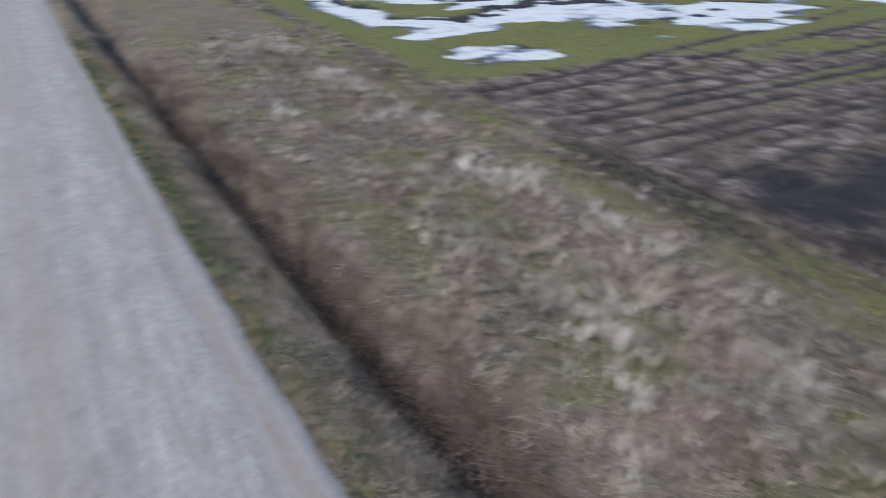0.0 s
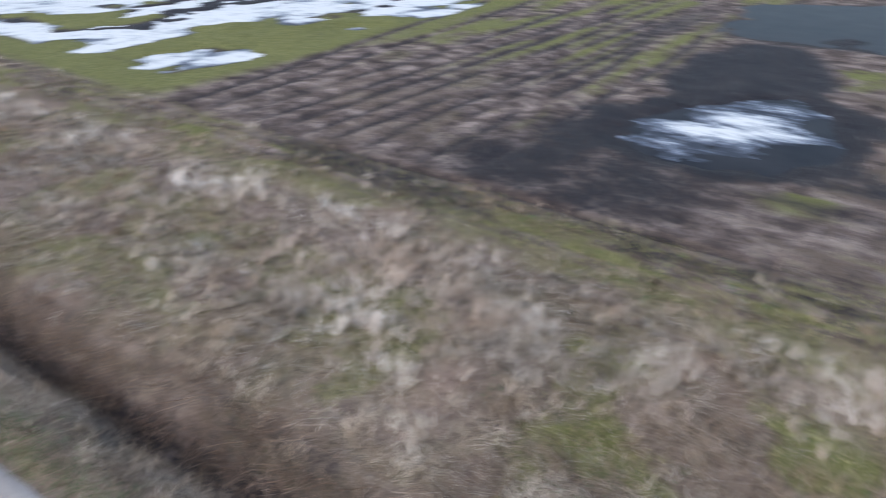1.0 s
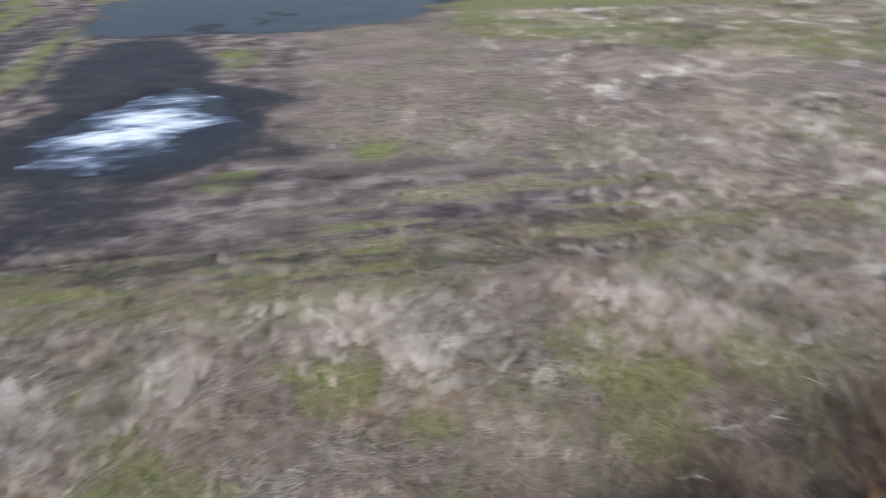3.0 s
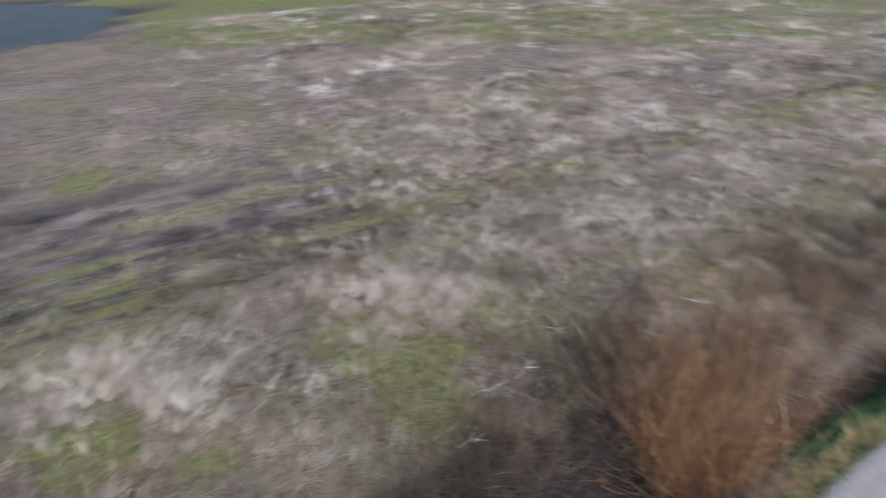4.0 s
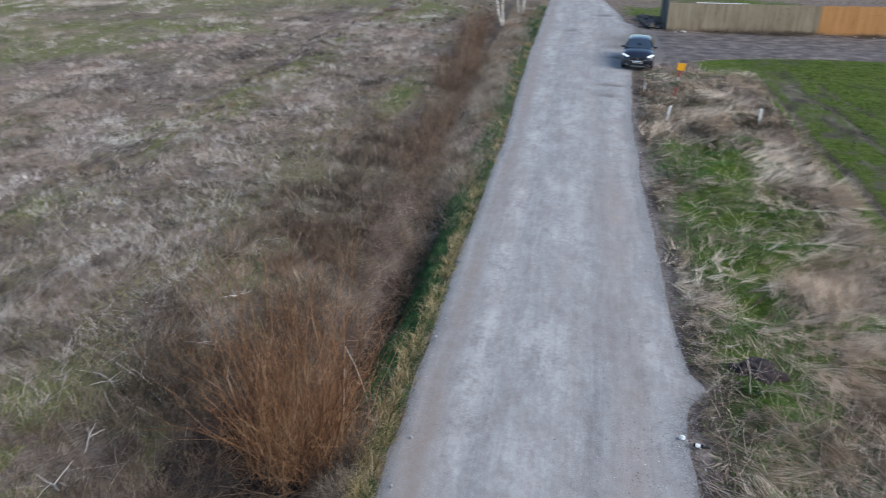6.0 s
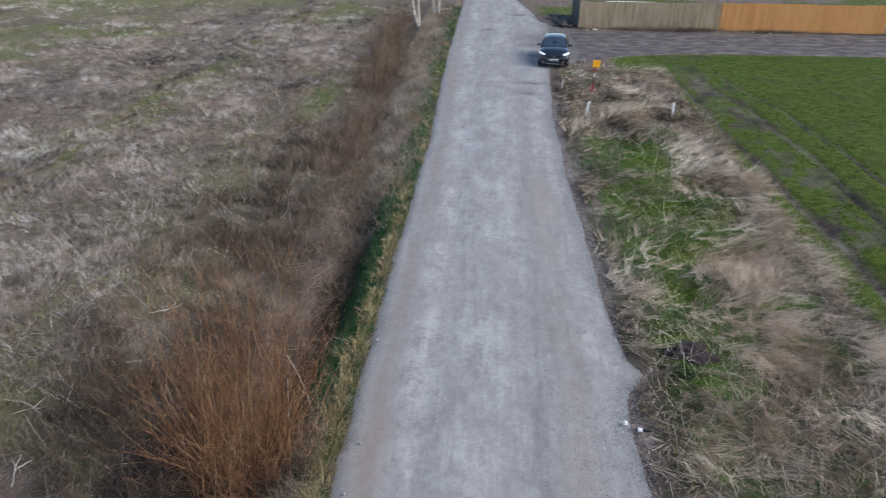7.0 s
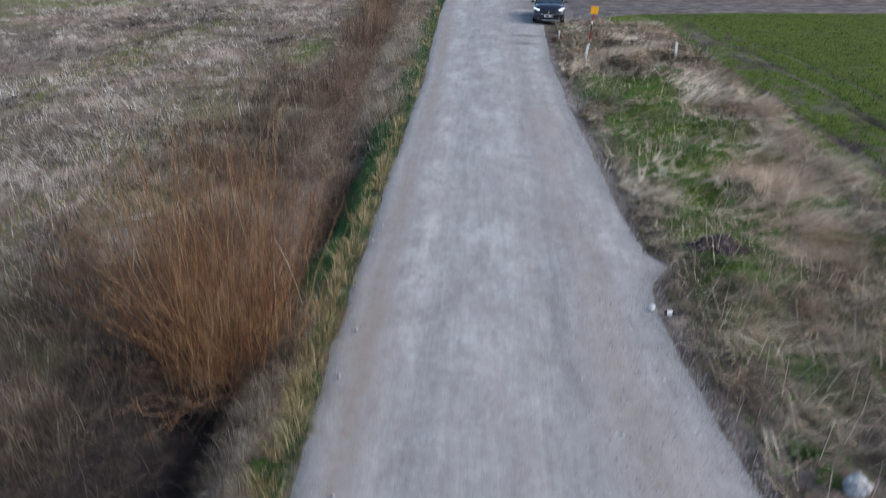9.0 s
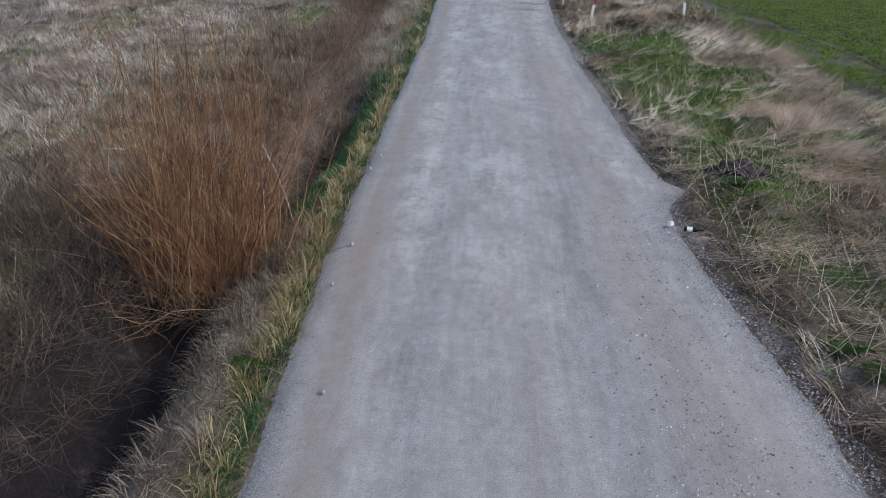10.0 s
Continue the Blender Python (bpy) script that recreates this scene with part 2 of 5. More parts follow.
def make_ground():
    m, n, l, b = material("field_soil", 0.9, 0, 0.1)
    cover = n.new("ShaderNodeAttribute")
    cover.attribute_name = "cover"
    parts = n.new("ShaderNodeSeparateColor")
    l.new(cover.outputs["Color"], parts.inputs[0])
    fine, mid, wide = tex_noise(n, l, 22, 6), tex_noise(n, l, 3.0, 6), tex_noise(n, l, 0.35, 4)
    both = calc(n, l, "ADD", calc(n, l, "MULTIPLY", fine, 0.5), calc(n, l, "MULTIPLY", mid, 0.5))
    thatch = ramp(n, l, both, (0.34, (0.035, 0.028, 0.021)), (0.5, (0.115, 0.092, 0.07)), (0.66, (0.30, 0.255, 0.205)))
    thatch = mix(n, l, ramp(n, l, wide, (0.42, (0, 0, 0)), (0.62, (1, 1, 1))), thatch, mix(n, l, 0.5, thatch, (0.26, 0.195, 0.16)))
    olive, pink = tex_noise(n, l, 0.16, 4), tex_noise(n, l, 0.21, 5, (0.7, 1.1, 1))
    thatch = mix(n, l, ramp(n, l, olive, (0.47, (0, 0, 0)), (0.62, (0.75, 0.75, 0.75))), thatch, mix(n, l, 0.65, thatch, ramp(n, l, both, (0.35, (0.07, 0.07, 0.03)), (0.65, (0.30, 0.29, 0.15)))))
    thatch = mix(n, l, ramp(n, l, pink, (0.50, (0, 0, 0)), (0.64, (0.7, 0.7, 0.7))), thatch, mix(n, l, 0.6, thatch, ramp(n, l, both, (0.35, (0.11, 0.07, 0.055)), (0.65, (0.42, 0.30, 0.245)))))
    streaky = tex_noise(n, l, 0.8, 7, (1.0, 0.7, 1.0))
    mud = ramp(n, l, calc(n, l, "ADD", calc(n, l, "MULTIPLY", streaky, 0.6), calc(n, l, "MULTIPLY", fine, 0.4)), (0.38, (0.03, 0.024, 0.022)), (0.5, (0.115, 0.09, 0.08)), (0.62, (0.33, 0.275, 0.245)))
    grass = ramp(n, l, both, (0.32, (0.05, 0.056, 0.022)), (0.5, (0.135, 0.142, 0.052)), (0.66, (0.27, 0.265, 0.12)))

    def spread(channel, source, width=0.30):
        low = calc(n, l, "SUBTRACT", calc(n, l, "MULTIPLY", channel, 1 + 2 * width), width)
        shift = calc(n, l, "MULTIPLY", calc(n, l, "SUBTRACT", source, 0.5), 3.0)
        return calc(n, l, "ADD", low, calc(n, l, "MULTIPLY", shift, calc(n, l, "MULTIPLY", 0.6, 1.0)), True)

    vivid = ramp(n, l, both, (0.36, (0.020, 0.034, 0.006)), (0.5, (0.070, 0.105, 0.014)), (0.64, (0.155, 0.20, 0.037)))
    grass = mix(n, l, calc(n, l, "SUBTRACT", cover.outputs["Alpha"], 1.0, True), grass, vivid)
    stubble = ramp(n, l, both, (0.36, (0.055, 0.042, 0.035)), (0.5, (0.165, 0.128, 0.108)), (0.64, (0.37, 0.305, 0.262)))
    thatch = mix(n, l, calc(n, l, "MULTIPLY", calc(n, l, "MINIMUM", cover.outputs["Alpha"], 1.0), ramp(n, l, olive, (0.40, (1, 1, 1)), (0.62, (0.25, 0.25, 0.25)))), thatch, stubble)
    col = mix(n, l, spread(parts.outputs[1], mid), thatch, mud)
    col = mix(n, l, spread(parts.outputs[0], streaky), col, grass)
    # Besides real wet, this brings in the shade painted under thickets.
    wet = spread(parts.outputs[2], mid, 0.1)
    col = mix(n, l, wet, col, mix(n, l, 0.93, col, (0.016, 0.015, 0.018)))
    l.new(col, b.inputs["Base Color"])
    l.new(calc(n, l, "SUBTRACT", 0.92, calc(n, l, "MULTIPLY", wet, 0.3)), b.inputs["Roughness"])
    relief(n, l, b, both, 0.9, 0.09)
    return m


def make_road():
    m, n, l, b = material("gravel_road", 0.85, 0, 0.3)
    streak = tex_noise(n, l, 1.5, 5, (2.2, 0.16, 1.0))
    patch = tex_noise(n, l, 1.1, 8, (1.2, 0.6, 1.0), 0.72)
    grain, fine = tex_noise(n, l, 60, 4), tex_noise(n, l, 9, 6)
    mixd = calc(n, l, "ADD", calc(n, l, "MULTIPLY", streak, 0.3), calc(n, l, "ADD", calc(n, l, "MULTIPLY", patch, 0.5), calc(n, l, "MULTIPLY", fine, 0.2)))
    col = ramp(n, l, mixd, (0.36, (0.235, 0.222, 0.212)), (0.47, (0.295, 0.286, 0.278)), (0.55, (0.335, 0.328, 0.322)), (0.66, (0.43, 0.42, 0.41)))
    scrape = ramp(n, l, tex_noise(n, l, 5.0, 5, (2.6, 0.12, 1.0)), (0.36, (0.945, 0.94, 0.935)), (0.5, (1, 1, 1)), (0.64, (1.045, 1.04, 1.04)))
    blotch = ramp(n, l, tex_noise(n, l, 4.0, 7, (1.2, 0.8, 1.0), 0.7), (0.38, (0.91, 0.895, 0.885)), (0.5, (1, 1, 1)), (0.62, (1.09, 1.09, 1.09)))
    col = mix(n, l, 1.0, mix(n, l, 1.0, col, scrape, "MULTIPLY"), blotch, "MULTIPLY")
    tan = ramp(n, l, tex_noise(n, l, 0.8, 6, (1.3, 0.2, 1)), (0.48, (0, 0, 0)), (0.66, (1, 1, 1)))
    col = mix(n, l, calc(n, l, "MULTIPLY", tan, 0.35), col, (0.31, 0.265, 0.24))
    col = mix(n, l, 0.45, col, mix(n, l, 1.0, col, ramp(n, l, grain, (0.36, (0.6, 0.6, 0.6)), (0.5, (0.97, 0.97, 0.97)), (0.64, (1.4, 1.4, 1.4))), "MULTIPLY"))
    side = n.new("ShaderNodeAttribute")
    side.attribute_name = "cover"
    parts = n.new("ShaderNodeSeparateColor")
    l.new(side.outputs["Color"], parts.inputs[0])
    col = mix(n, l, calc(n, l, "MULTIPLY", parts.outputs[0], ramp(n, l, calc(n, l, "ADD", calc(n, l, "MULTIPLY", patch, 0.5), calc(n, l, "MULTIPLY", fine, 0.5)), (0.38, (0.1, 0.1, 0.1)), (0.6, (0.9, 0.9, 0.9)))), col, (0.26, 0.208, 0.175))
    col = mix(n, l, calc(n, l, "MULTIPLY", parts.outputs[1], ramp(n, l, fine, (0.3, (0.5, 0.5, 0.5)), (0.6, (1, 1, 1)))), col, (0.11, 0.094, 0.086))
    col = mix(n, l, calc(n, l, "MULTIPLY", side.outputs["Alpha"], ramp(n, l, calc(n, l, "ADD", calc(n, l, "MULTIPLY", patch, 0.6), calc(n, l, "MULTIPLY", fine, 0.4)), (0.42, (0, 0, 0)), (0.6, (0.7, 0.7, 0.7)))), col, (0.50, 0.485, 0.47))
    stones = ramp(n, l, grain, (0.42, (0.10, 0.10, 0.105)), (0.55, (0.24, 0.245, 0.25)), (0.66, (0.5, 0.5, 0.5)))
    col = mix(n, l, calc(n, l, "MULTIPLY", parts.outputs[2], 0.8), col, stones)
    l.new(col, b.inputs["Base Color"])
    relief(n, l, b, calc(n, l, "ADD", grain, fine), 0.35, 0.02)
    return m


def make_water():
    m, n, l, b = material("muddy_water", 0.38, 0, 0.045)
    l.new(ramp(n, l, tex_noise(n, l, 0.4), (0.3, (0.012, 0.013, 0.017)), (0.7, (0.03, 0.03, 0.034))), b.inputs["Base Color"])
    b.inputs["IOR"].default_value = 1.33
    relief(n, l, b, tex_noise(n, l, 5, 3), 0.06, 0.02)
    return m


def make_ice():
    m, n, l, b = material("white_ice", 0.5, 0, 0.12)
    t = n.new("ShaderNodeAttribute")
    t.attribute_name = "cover"
    parts = n.new("ShaderNodeSeparateColor")
    l.new(t.outputs["Color"], parts.inputs[0])
    fac = calc(n, l, "ADD", parts.outputs[0], calc(n, l, "MULTIPLY", calc(n, l, "SUBTRACT", tex_noise(n, l, 1.0, 8, (1.5, 0.7, 1), 0.7), 0.5), 2.5), True)
    col = ramp(n, l, fac, (0.05, (0.03, 0.033, 0.045)), (0.35, (0.12, 0.14, 0.18)), (0.6, (0.34, 0.38, 0.42)), (0.95, (0.62, 0.645, 0.65)))
    l.new(col, b.inputs["Base Color"])
    relief(n, l, b, tex_noise(n, l, 4, 4), 0.2, 0.02)
    return m


GROUND, ROAD, WATER_MAT, ICE = make_ground(), make_road(), make_water(), make_ice()
STONE = plain("grey_stone", (0.33, 0.33, 0.335), 0.85, vary=0.5, scale=14)


# ---------------------------------------------------------------- mesh makers
def mesh_from(name, verts, tris, mats, smooth_faces=False, cover=None, tone=None):
    """A mesh from arrays of places and triangles."""
    me = bpy.data.meshes.new(name)
    verts, tris = np.asarray(verts, np.float32).reshape(-1, 3), np.asarray(tris, np.int32)
    side = tris.shape[1]
    me.vertices.add(len(verts))
    me.vertices.foreach_set("co", verts.ravel())
    me.loops.add(tris.size)
    me.loops.foreach_set("vertex_index", tris.ravel())
    me.polygons.add(len(tris))
    me.polygons.foreach_set("loop_start", np.arange(0, tris.size, side, dtype=np.int32))
    if smooth_faces:
        me.polygons.foreach_set("use_smooth", np.ones(len(tris), bool))
    me.update(calc_edges=True)
    for m in mats:
        me.materials.append(m)
    if cover is None:
        layer = me.attributes.new("tone", "FLOAT", "POINT")
        layer.data.foreach_set("value", np.full(len(verts), 0.5, np.float32) if tone is None else np.asarray(tone, np.float32))
    else:
        layer = me.attributes.new("cover", "FLOAT_COLOR", "POINT")
        layer.data.foreach_set("color", np.asarray(cover, np.float32).ravel())
    return me


def grid(xs, ys):
    nx, ny = len(xs), len(ys)
    gx, gy = np.meshgrid(xs, ys)
    k = (np.arange(ny - 1)[:, None] * nx + np.arange(nx - 1)[None]).ravel()
    return gx.ravel(), gy.ravel(), np.stack([k, k + 1, k + nx + 1, k + nx], 1)


def stretch(*spans):
    """Grid lines: (from, to, step) one after another."""
    out = []
    for a, b, s in spans:
        out.append(np.linspace(a, b, max(1, round((b - a) / s)), endpoint=False))
    return np.append(np.concatenate(out), spans[-1][1])


def part(name, bm, mat, parent, label=""):
    me = bpy.data.meshes.new(name)
    bm.to_mesh(me)
    bm.free()
    me.materials.append(mat)
    ob = new(name, me)
    ob.parent = parent
    return tagged(ob, label) if label else ob


def thing(name, label, category, place=(0, 0, 0), turn=0, group="", kind=""):
    ob = new(name)
    ob.matrix_basis = pose(*place, 0, 0, turn)
    return tagged(ob, label, category, group, kind)


def box(size, at=(0, 0, 0), bevel=0.0, turn=None):
    bm = bmesh.new()
    bmesh.ops.create_cube(bm, size=1, matrix=Matrix.Translation(at) @ (turn or Matrix()) @ Matrix.Diagonal((*size, 1)))
    if bevel:
        bmesh.ops.bevel(bm, geom=bm.edges[:], offset=bevel, segments=2, affect="EDGES", profile=0.5)
    return bm


def tube(radius, depth, at=(0, 0, 0), turn=None, sides=16, top=None, bevel=0.0):
    bm = bmesh.new()
    bmesh.ops.create_cone(bm, cap_ends=True, segments=sides, radius1=radius, radius2=radius if top is None else top, depth=depth, matrix=Matrix.Translation(at) @ (turn or Matrix()))
    if bevel:
        bmesh.ops.bevel(bm, geom=[e for e in bm.edges if e.is_boundary or e.calc_face_angle(0) > 1], offset=bevel, segments=2, affect="EDGES", profile=0.5)
    return bm


def blades(name, mat, x, y, length, width, az, lean, curl, sink=0.02, lift=None, tone=None, short=False):
    """Grass: one bent blade at each place."""
    n = len(x)
    z = height(x, y) - sink + (0 if lift is None else lift)
    base = np.stack([x, y, z], 1)
    turn = az + RNG.uniform(-0.9, 0.9, n)
    side = np.stack([-np.sin(turn), np.cos(turn), np.zeros(n)], 1) * (width / 2)[:, None]

    def step(angle, reach):
        return np.stack([np.cos(az) * np.sin(angle), np.sin(az) * np.sin(angle), np.cos(angle)], 1) * reach[:, None]

    mid = base + step(lean, length * 0.5)
    tip = mid + step(lean + curl, length * 0.5)
    floor = height(tip[:, 0], tip[:, 1]) + 0.01
    tip[:, 2] = np.maximum(tip[:, 2], floor)
    if tone is None:
        tone = np.full(n, 0.5)
    if short:
        verts = np.stack([base - side, base + side, tip], 1).reshape(-1, 3)
        return mesh_from(name, verts, np.arange(3 * n).reshape(-1, 3), [mat], tone=np.repeat(tone, 3))
    verts = np.stack([base - side, base + side, mid + side * 0.8, mid - side * 0.8, tip], 1).reshape(-1, 3)
    k = np.arange(n)[:, None] * 5
    tris = np.concatenate([k + [0, 1, 2], k + [0, 2, 3], k + [3, 2, 4]], 1).reshape(-1, 3)
    return mesh_from(name, verts, tris, [mat], tone=np.repeat(tone, 5))


def scatter(n, x0, x1, y0, y1, keep):
    """Places in a rectangle, kept by the chance that keep(x, y) gives."""
    x, y = RNG.uniform(x0, x1, n), RNG.uniform(y0, y1, n)
    ok = RNG.uniform(0, 1, n) < keep(x, y)
    return x[ok], y[ok]


def rods(paths, radii, sides=3):
    """Tapered stems: paths is (count, points, 3), radii (count, points)."""
    n, p, _ = paths.shape
    ang = np.arange(sides) * 2 * np.pi / sides
    way = np.gradient(paths, axis=1)
    way /= np.linalg.norm(way, axis=2, keepdims=True) + 1e-9
    ref = np.where(np.abs(way[..., 2:]) > 0.9, [[[1.0, 0, 0]]], [[[0, 0, 1.0]]])
    u = np.cross(way, ref)
    u /= np.linalg.norm(u, axis=2, keepdims=True) + 1e-9
    v = np.cross(way, u)
    ring = paths[:, :, None] + radii[:, :, None, None] * (np.cos(ang)[:, None] * u[:, :, None] + np.sin(ang)[:, None] * v[:, :, None])
    verts = ring.reshape(-1, 3)
    s = np.arange(n)[:, None, None] * p * sides + np.arange(p - 1)[None, :, None] * sides
    j, k = np.arange(sides), (np.arange(sides) + 1) % sides
    quads = np.stack([s + j, s + k, s + k + sides, s + j + sides], -1).reshape(-1, 4)
    return verts, quads


def stem_paths(n, points, root, az, lean, length, curl, wobble):
    """Stems that grow from roots, leaning and bending over."""
    t = np.linspace(0, 1, points)
    out = np.zeros((n, points, 3))
    pos = root.copy()
    out[:, 0] = pos
    for i in range(1, points):
        a = lean + curl * t[i]
        d = np.stack([np.cos(az) * np.sin(a), np.sin(az) * np.sin(a), np.cos(a)], 1)
        pos = pos + d * (length / (points - 1))[:, None] + RNG.normal(0, 1, (n, 3)) * (wobble * length)[:, None]
        out[:, i] = pos
    return out

# ---------------------------------------------------------------- ground, roads and water
def thatch(x, y):
    """Where the verge lies under straw (1) and where low green growth shows (0)."""
    lush = smooth(fbm(x, y, 2.6, 28), 0.45, 0.54) * (1 - blob(x, y, 6.4, 36, 3.5, 6)) * smooth(-x, -9.0, -7.0)
    lush = np.maximum(lush, 1.15 * np.maximum(blob(x, y, 4.9, 19.0, 1.9, 9.0), blob(x, y, 5.0, 10.5, 0.9, 3.5)) * smooth(fbm(x, y, 1.3, 44), 0.30, 0.46))
    lush = np.maximum(lush, 0.9 * smooth(fbm(x, y, 0.9, 49), 0.58, 0.66) * smooth(-y, -30, -26))
    lush = np.maximum(lush, smooth(fbm(x * 0.7 + y * 0.5, y * 1.3 - x * 0.9, 0.7, 47), 0.47, 0.56) * smooth(x, 3.4, 4.0) * smooth(-x, -8.2, -6.2) * smooth(y, 7, 10) * smooth(-y, -32, -27))
    lush = np.maximum(lush, 1.2 * smooth(x, 3.3, 3.8) * smooth(-x, -7.6, -6.0) * smooth(y, 16, 20) * smooth(-y, -32, -28.5) * smooth(fbm(x * 0.8, y * 1.5, 1.6, 86), 0.24, 0.42))
    return 1 - np.clip(lush * (0.55 + 0.45 * smooth(y, 11, 15)) + 0.8 * blob(x, y, 4.7, 13.4, 0.8, 1.6), 0, 1)



def covers(x, y):
    """Shares of green, mud and wet of the ground at each place; wet also carries painted shade."""
    edge = -18.8 + 1.0 * (fbm(x, y, 5, 21) - 0.5)
    field = smooth(-(x - edge), 0, 0.5)
    north = smooth(y + 5 * (fbm(x * 1.6, y * 0.4, 5, 22) - 0.5) + 0.06 * (x + 19), -4.5, 3.5)
    mud = field * (1 - north) * (0.95 - 0.5 * blob(x, y, -26, -21, 9, 9) * smooth(fbm(x * 0.8, y * 1.6, 2.0, 78), 0.46, 0.56))
    mud = mud * (1 - 0.5 * smooth(y, -7, -1) * smooth(fbm(x * 1.5, y * 0.45, 2.2, 80), 0.42, 0.64))
    mud = np.maximum(mud, 0.8 * smooth(-x, 21.8, 22.8) * smooth(x, -26.0, -24.4) * smooth(-y, -13, -8) * smooth(y, -10, -6) * (0.35 + 0.65 * smooth(fbm(x * 2.2, y * 0.3, 2.0, 85), 0.38, 0.56)))
    green = 0.8 * smooth(-x, 26, 44) * smooth(-y, 12, 16) * smooth(fbm(x * 0.6, y * 2.6, 4, 23), 0.34, 0.60)
    green = np.maximum(green, 0.95 * smooth(-x, 17.5, 20) * smooth(-y, 31.5, 35))
    for cx, cy, rx, ry in ((-25, -3, 1.6, 1.7), (-45.5, -4.5, 3.4, 2.2), (-41, -14.6, 8, 1.0), (-27, 3.0, 1.6, 1.2)):
        green = np.maximum(green, 1.3 * blob(x, y, cx, cy, rx, ry) * smooth(fbm(x, y * 0.6, 1.3, 55), 0.3, 0.6))
    green = np.maximum(green, 0.75 * smooth(fbm(x * 0.5, y, 1.5, 54), 0.25, 0.5) * bump(y, -14.95 + 0.04 * (x + 19), 0.5) * smooth(-x, 22, 27) * smooth(x, -62, -50))
    green = np.maximum(green, 0.75 * smooth(-(x + 47 - 0.55 * (y - 10)), 0, 4) * smooth(y, 8, 14) * (0.5 + 0.5 * smooth(fbm(x * 0.6, y, 5, 56), 0.3, 0.55)))
    green = np.maximum(green, 0.85 * smooth(-x, 52, 64) * smooth(y, 6, 14))
    green = np.maximum(green, 0.78 * bump(x, -17.0, 2.4) * smooth(fbm(x * 1.4, y * 0.5, 2.0, 24), 0.3, 0.55))
    green = np.maximum(green, (0.4 + 0.3 * smooth(y, -14, -4)) * smooth(-x, 6.4, 7.4) * smooth(x, -13.5, -11.5) * smooth(-y, -14, -9) * smooth(fbm(x, y, 2.2, 66), 0.43, 0.55))
    for cx, cy, rx, ry in ((-28.5, 51, 6.5, 2.2), (-8.9, 35.5, 0.9, 5.0), (-44, 66, 30, 6), (-14, 62, 4, 7)):
        green = np.maximum(green, 0.9 * blob(x, y, cx, cy, rx, ry))
    for cx_, cy_, rx_, ry_ in ((-22, 11, 6, 7), (-26, 24, 7, 5), (-18, 26, 3, 8)):
        green = np.maximum(green, 0.55 * blob(x, y, cx_, cy_, rx_, ry_) * smooth(fbm(x, y, 1.8, 53), 0.35, 0.55))
    green = np.maximum(green, 0.6 * bump(x + 0.06 * (y - 20), -17.2, 1.5) * smooth(y, 8, 14) * smooth(-y, -48, -40) * smooth(fbm(x * 1.4, y * 0.5, 2.6, 99), 0.34, 0.55))
    green = np.maximum(green, 0.6 * blob(x, y, -31, 42, 5, 2.2))
    right = smooth(x, 9.3 + 0.9 * (fbm(x, y, 3, 25) - 0.5), 9.9) * smooth(side_near(x) - y, -0.2, 0.6)
    soil = 0.6 * smooth(fbm(x, y * 0.6, 0.7, 100), 0.46, 0.62) * smooth(-x, -14.0, -11.5) * smooth(x, 10.3, 10.9)
    green = np.maximum(green, right * (0.9 - 0.5 * rut(x, y)) * (1 - 0.7 * soil) * (1 - 0.3 * blob(x, y, 11.3, 40, 1.0, 5)))
    green = np.maximum(green, 0.85 * smooth(x, 6.3, 7.6) * smooth(y, 40.5, 43.5) * smooth(side_near(x) - y, -0.2, 0.4))
    green = np.maximum(green, 0.7 * smooth(y, 60, 64) * smooth(x, 2, 4) * smooth(fbm(x, y, 5, 26), 0.35, 0.55))
    green = np.maximum(green, 0.45 * bump(x, road_left(y) - 0.3, 0.35) * smooth(fbm(x, y, 3, 27), 0.35, 0.55))
    verge = smooth(x, 3.3, 4.2) * smooth(-x, -9.4, -8.2) * smooth(-y, -41, -36)
    green = np.maximum(green, verge * 0.7 * (1 - thatch(x, y)))
    mud = np.maximum(mud, right * 0.85)
    mud = np.maximum(mud, 0.9 * smooth(y - side_near(x), -0.3, 0.3) * smooth(-y, -58.5, -57.5) * smooth(x, 2.5, 3.5))
    mud = np.maximum(mud, 0.9 * blob(x, y, 4.75, 13.7, 0.6, 0.6))
    mud = np.maximum(mud, (1 - 0.5 * smooth(y, 16, 26)) * np.exp(-(((x - ditch_middle(y)) / 0.8) ** 2)))
    # Under the thickets: bare litter, darkened as well for the plants' shade.
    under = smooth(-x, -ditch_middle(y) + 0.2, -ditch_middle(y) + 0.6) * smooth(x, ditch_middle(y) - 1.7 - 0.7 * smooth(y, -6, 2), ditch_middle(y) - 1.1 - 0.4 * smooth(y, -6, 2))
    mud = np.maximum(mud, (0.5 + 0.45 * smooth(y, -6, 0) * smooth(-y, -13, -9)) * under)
    wet = np.maximum(smooth(pond(x, y) + 0.35 * (fbm(x * 1.4, y * 0.5, 1.8, 57) - 0.5), 0.03, 0.32), 1.1 * np.maximum(blob(x, y, -23.0, -8.6, 5.0, 3.6), 1.0 * blob(x, y, -22.5, -12.5, 4.0, 4.0)) * (0.6 + 0.6 * fbm(x, y, 2.5, 38)))
    wet = np.maximum(wet, smooth(blob(x, y, -43, -9.5, 9, 4.5) + 0.3 * (fbm(x, y, 3, 39) - 0.5), 0.25, 0.5))
    wet = np.maximum(wet, 0.9 * far_pond(x, y))
    wet = np.maximum(wet, 0.9 * rut(x, y) * smooth(-x, 15, 19) * smooth(fbm(x * 0.5, y * 3, 3, 29), 0.25, 0.5))
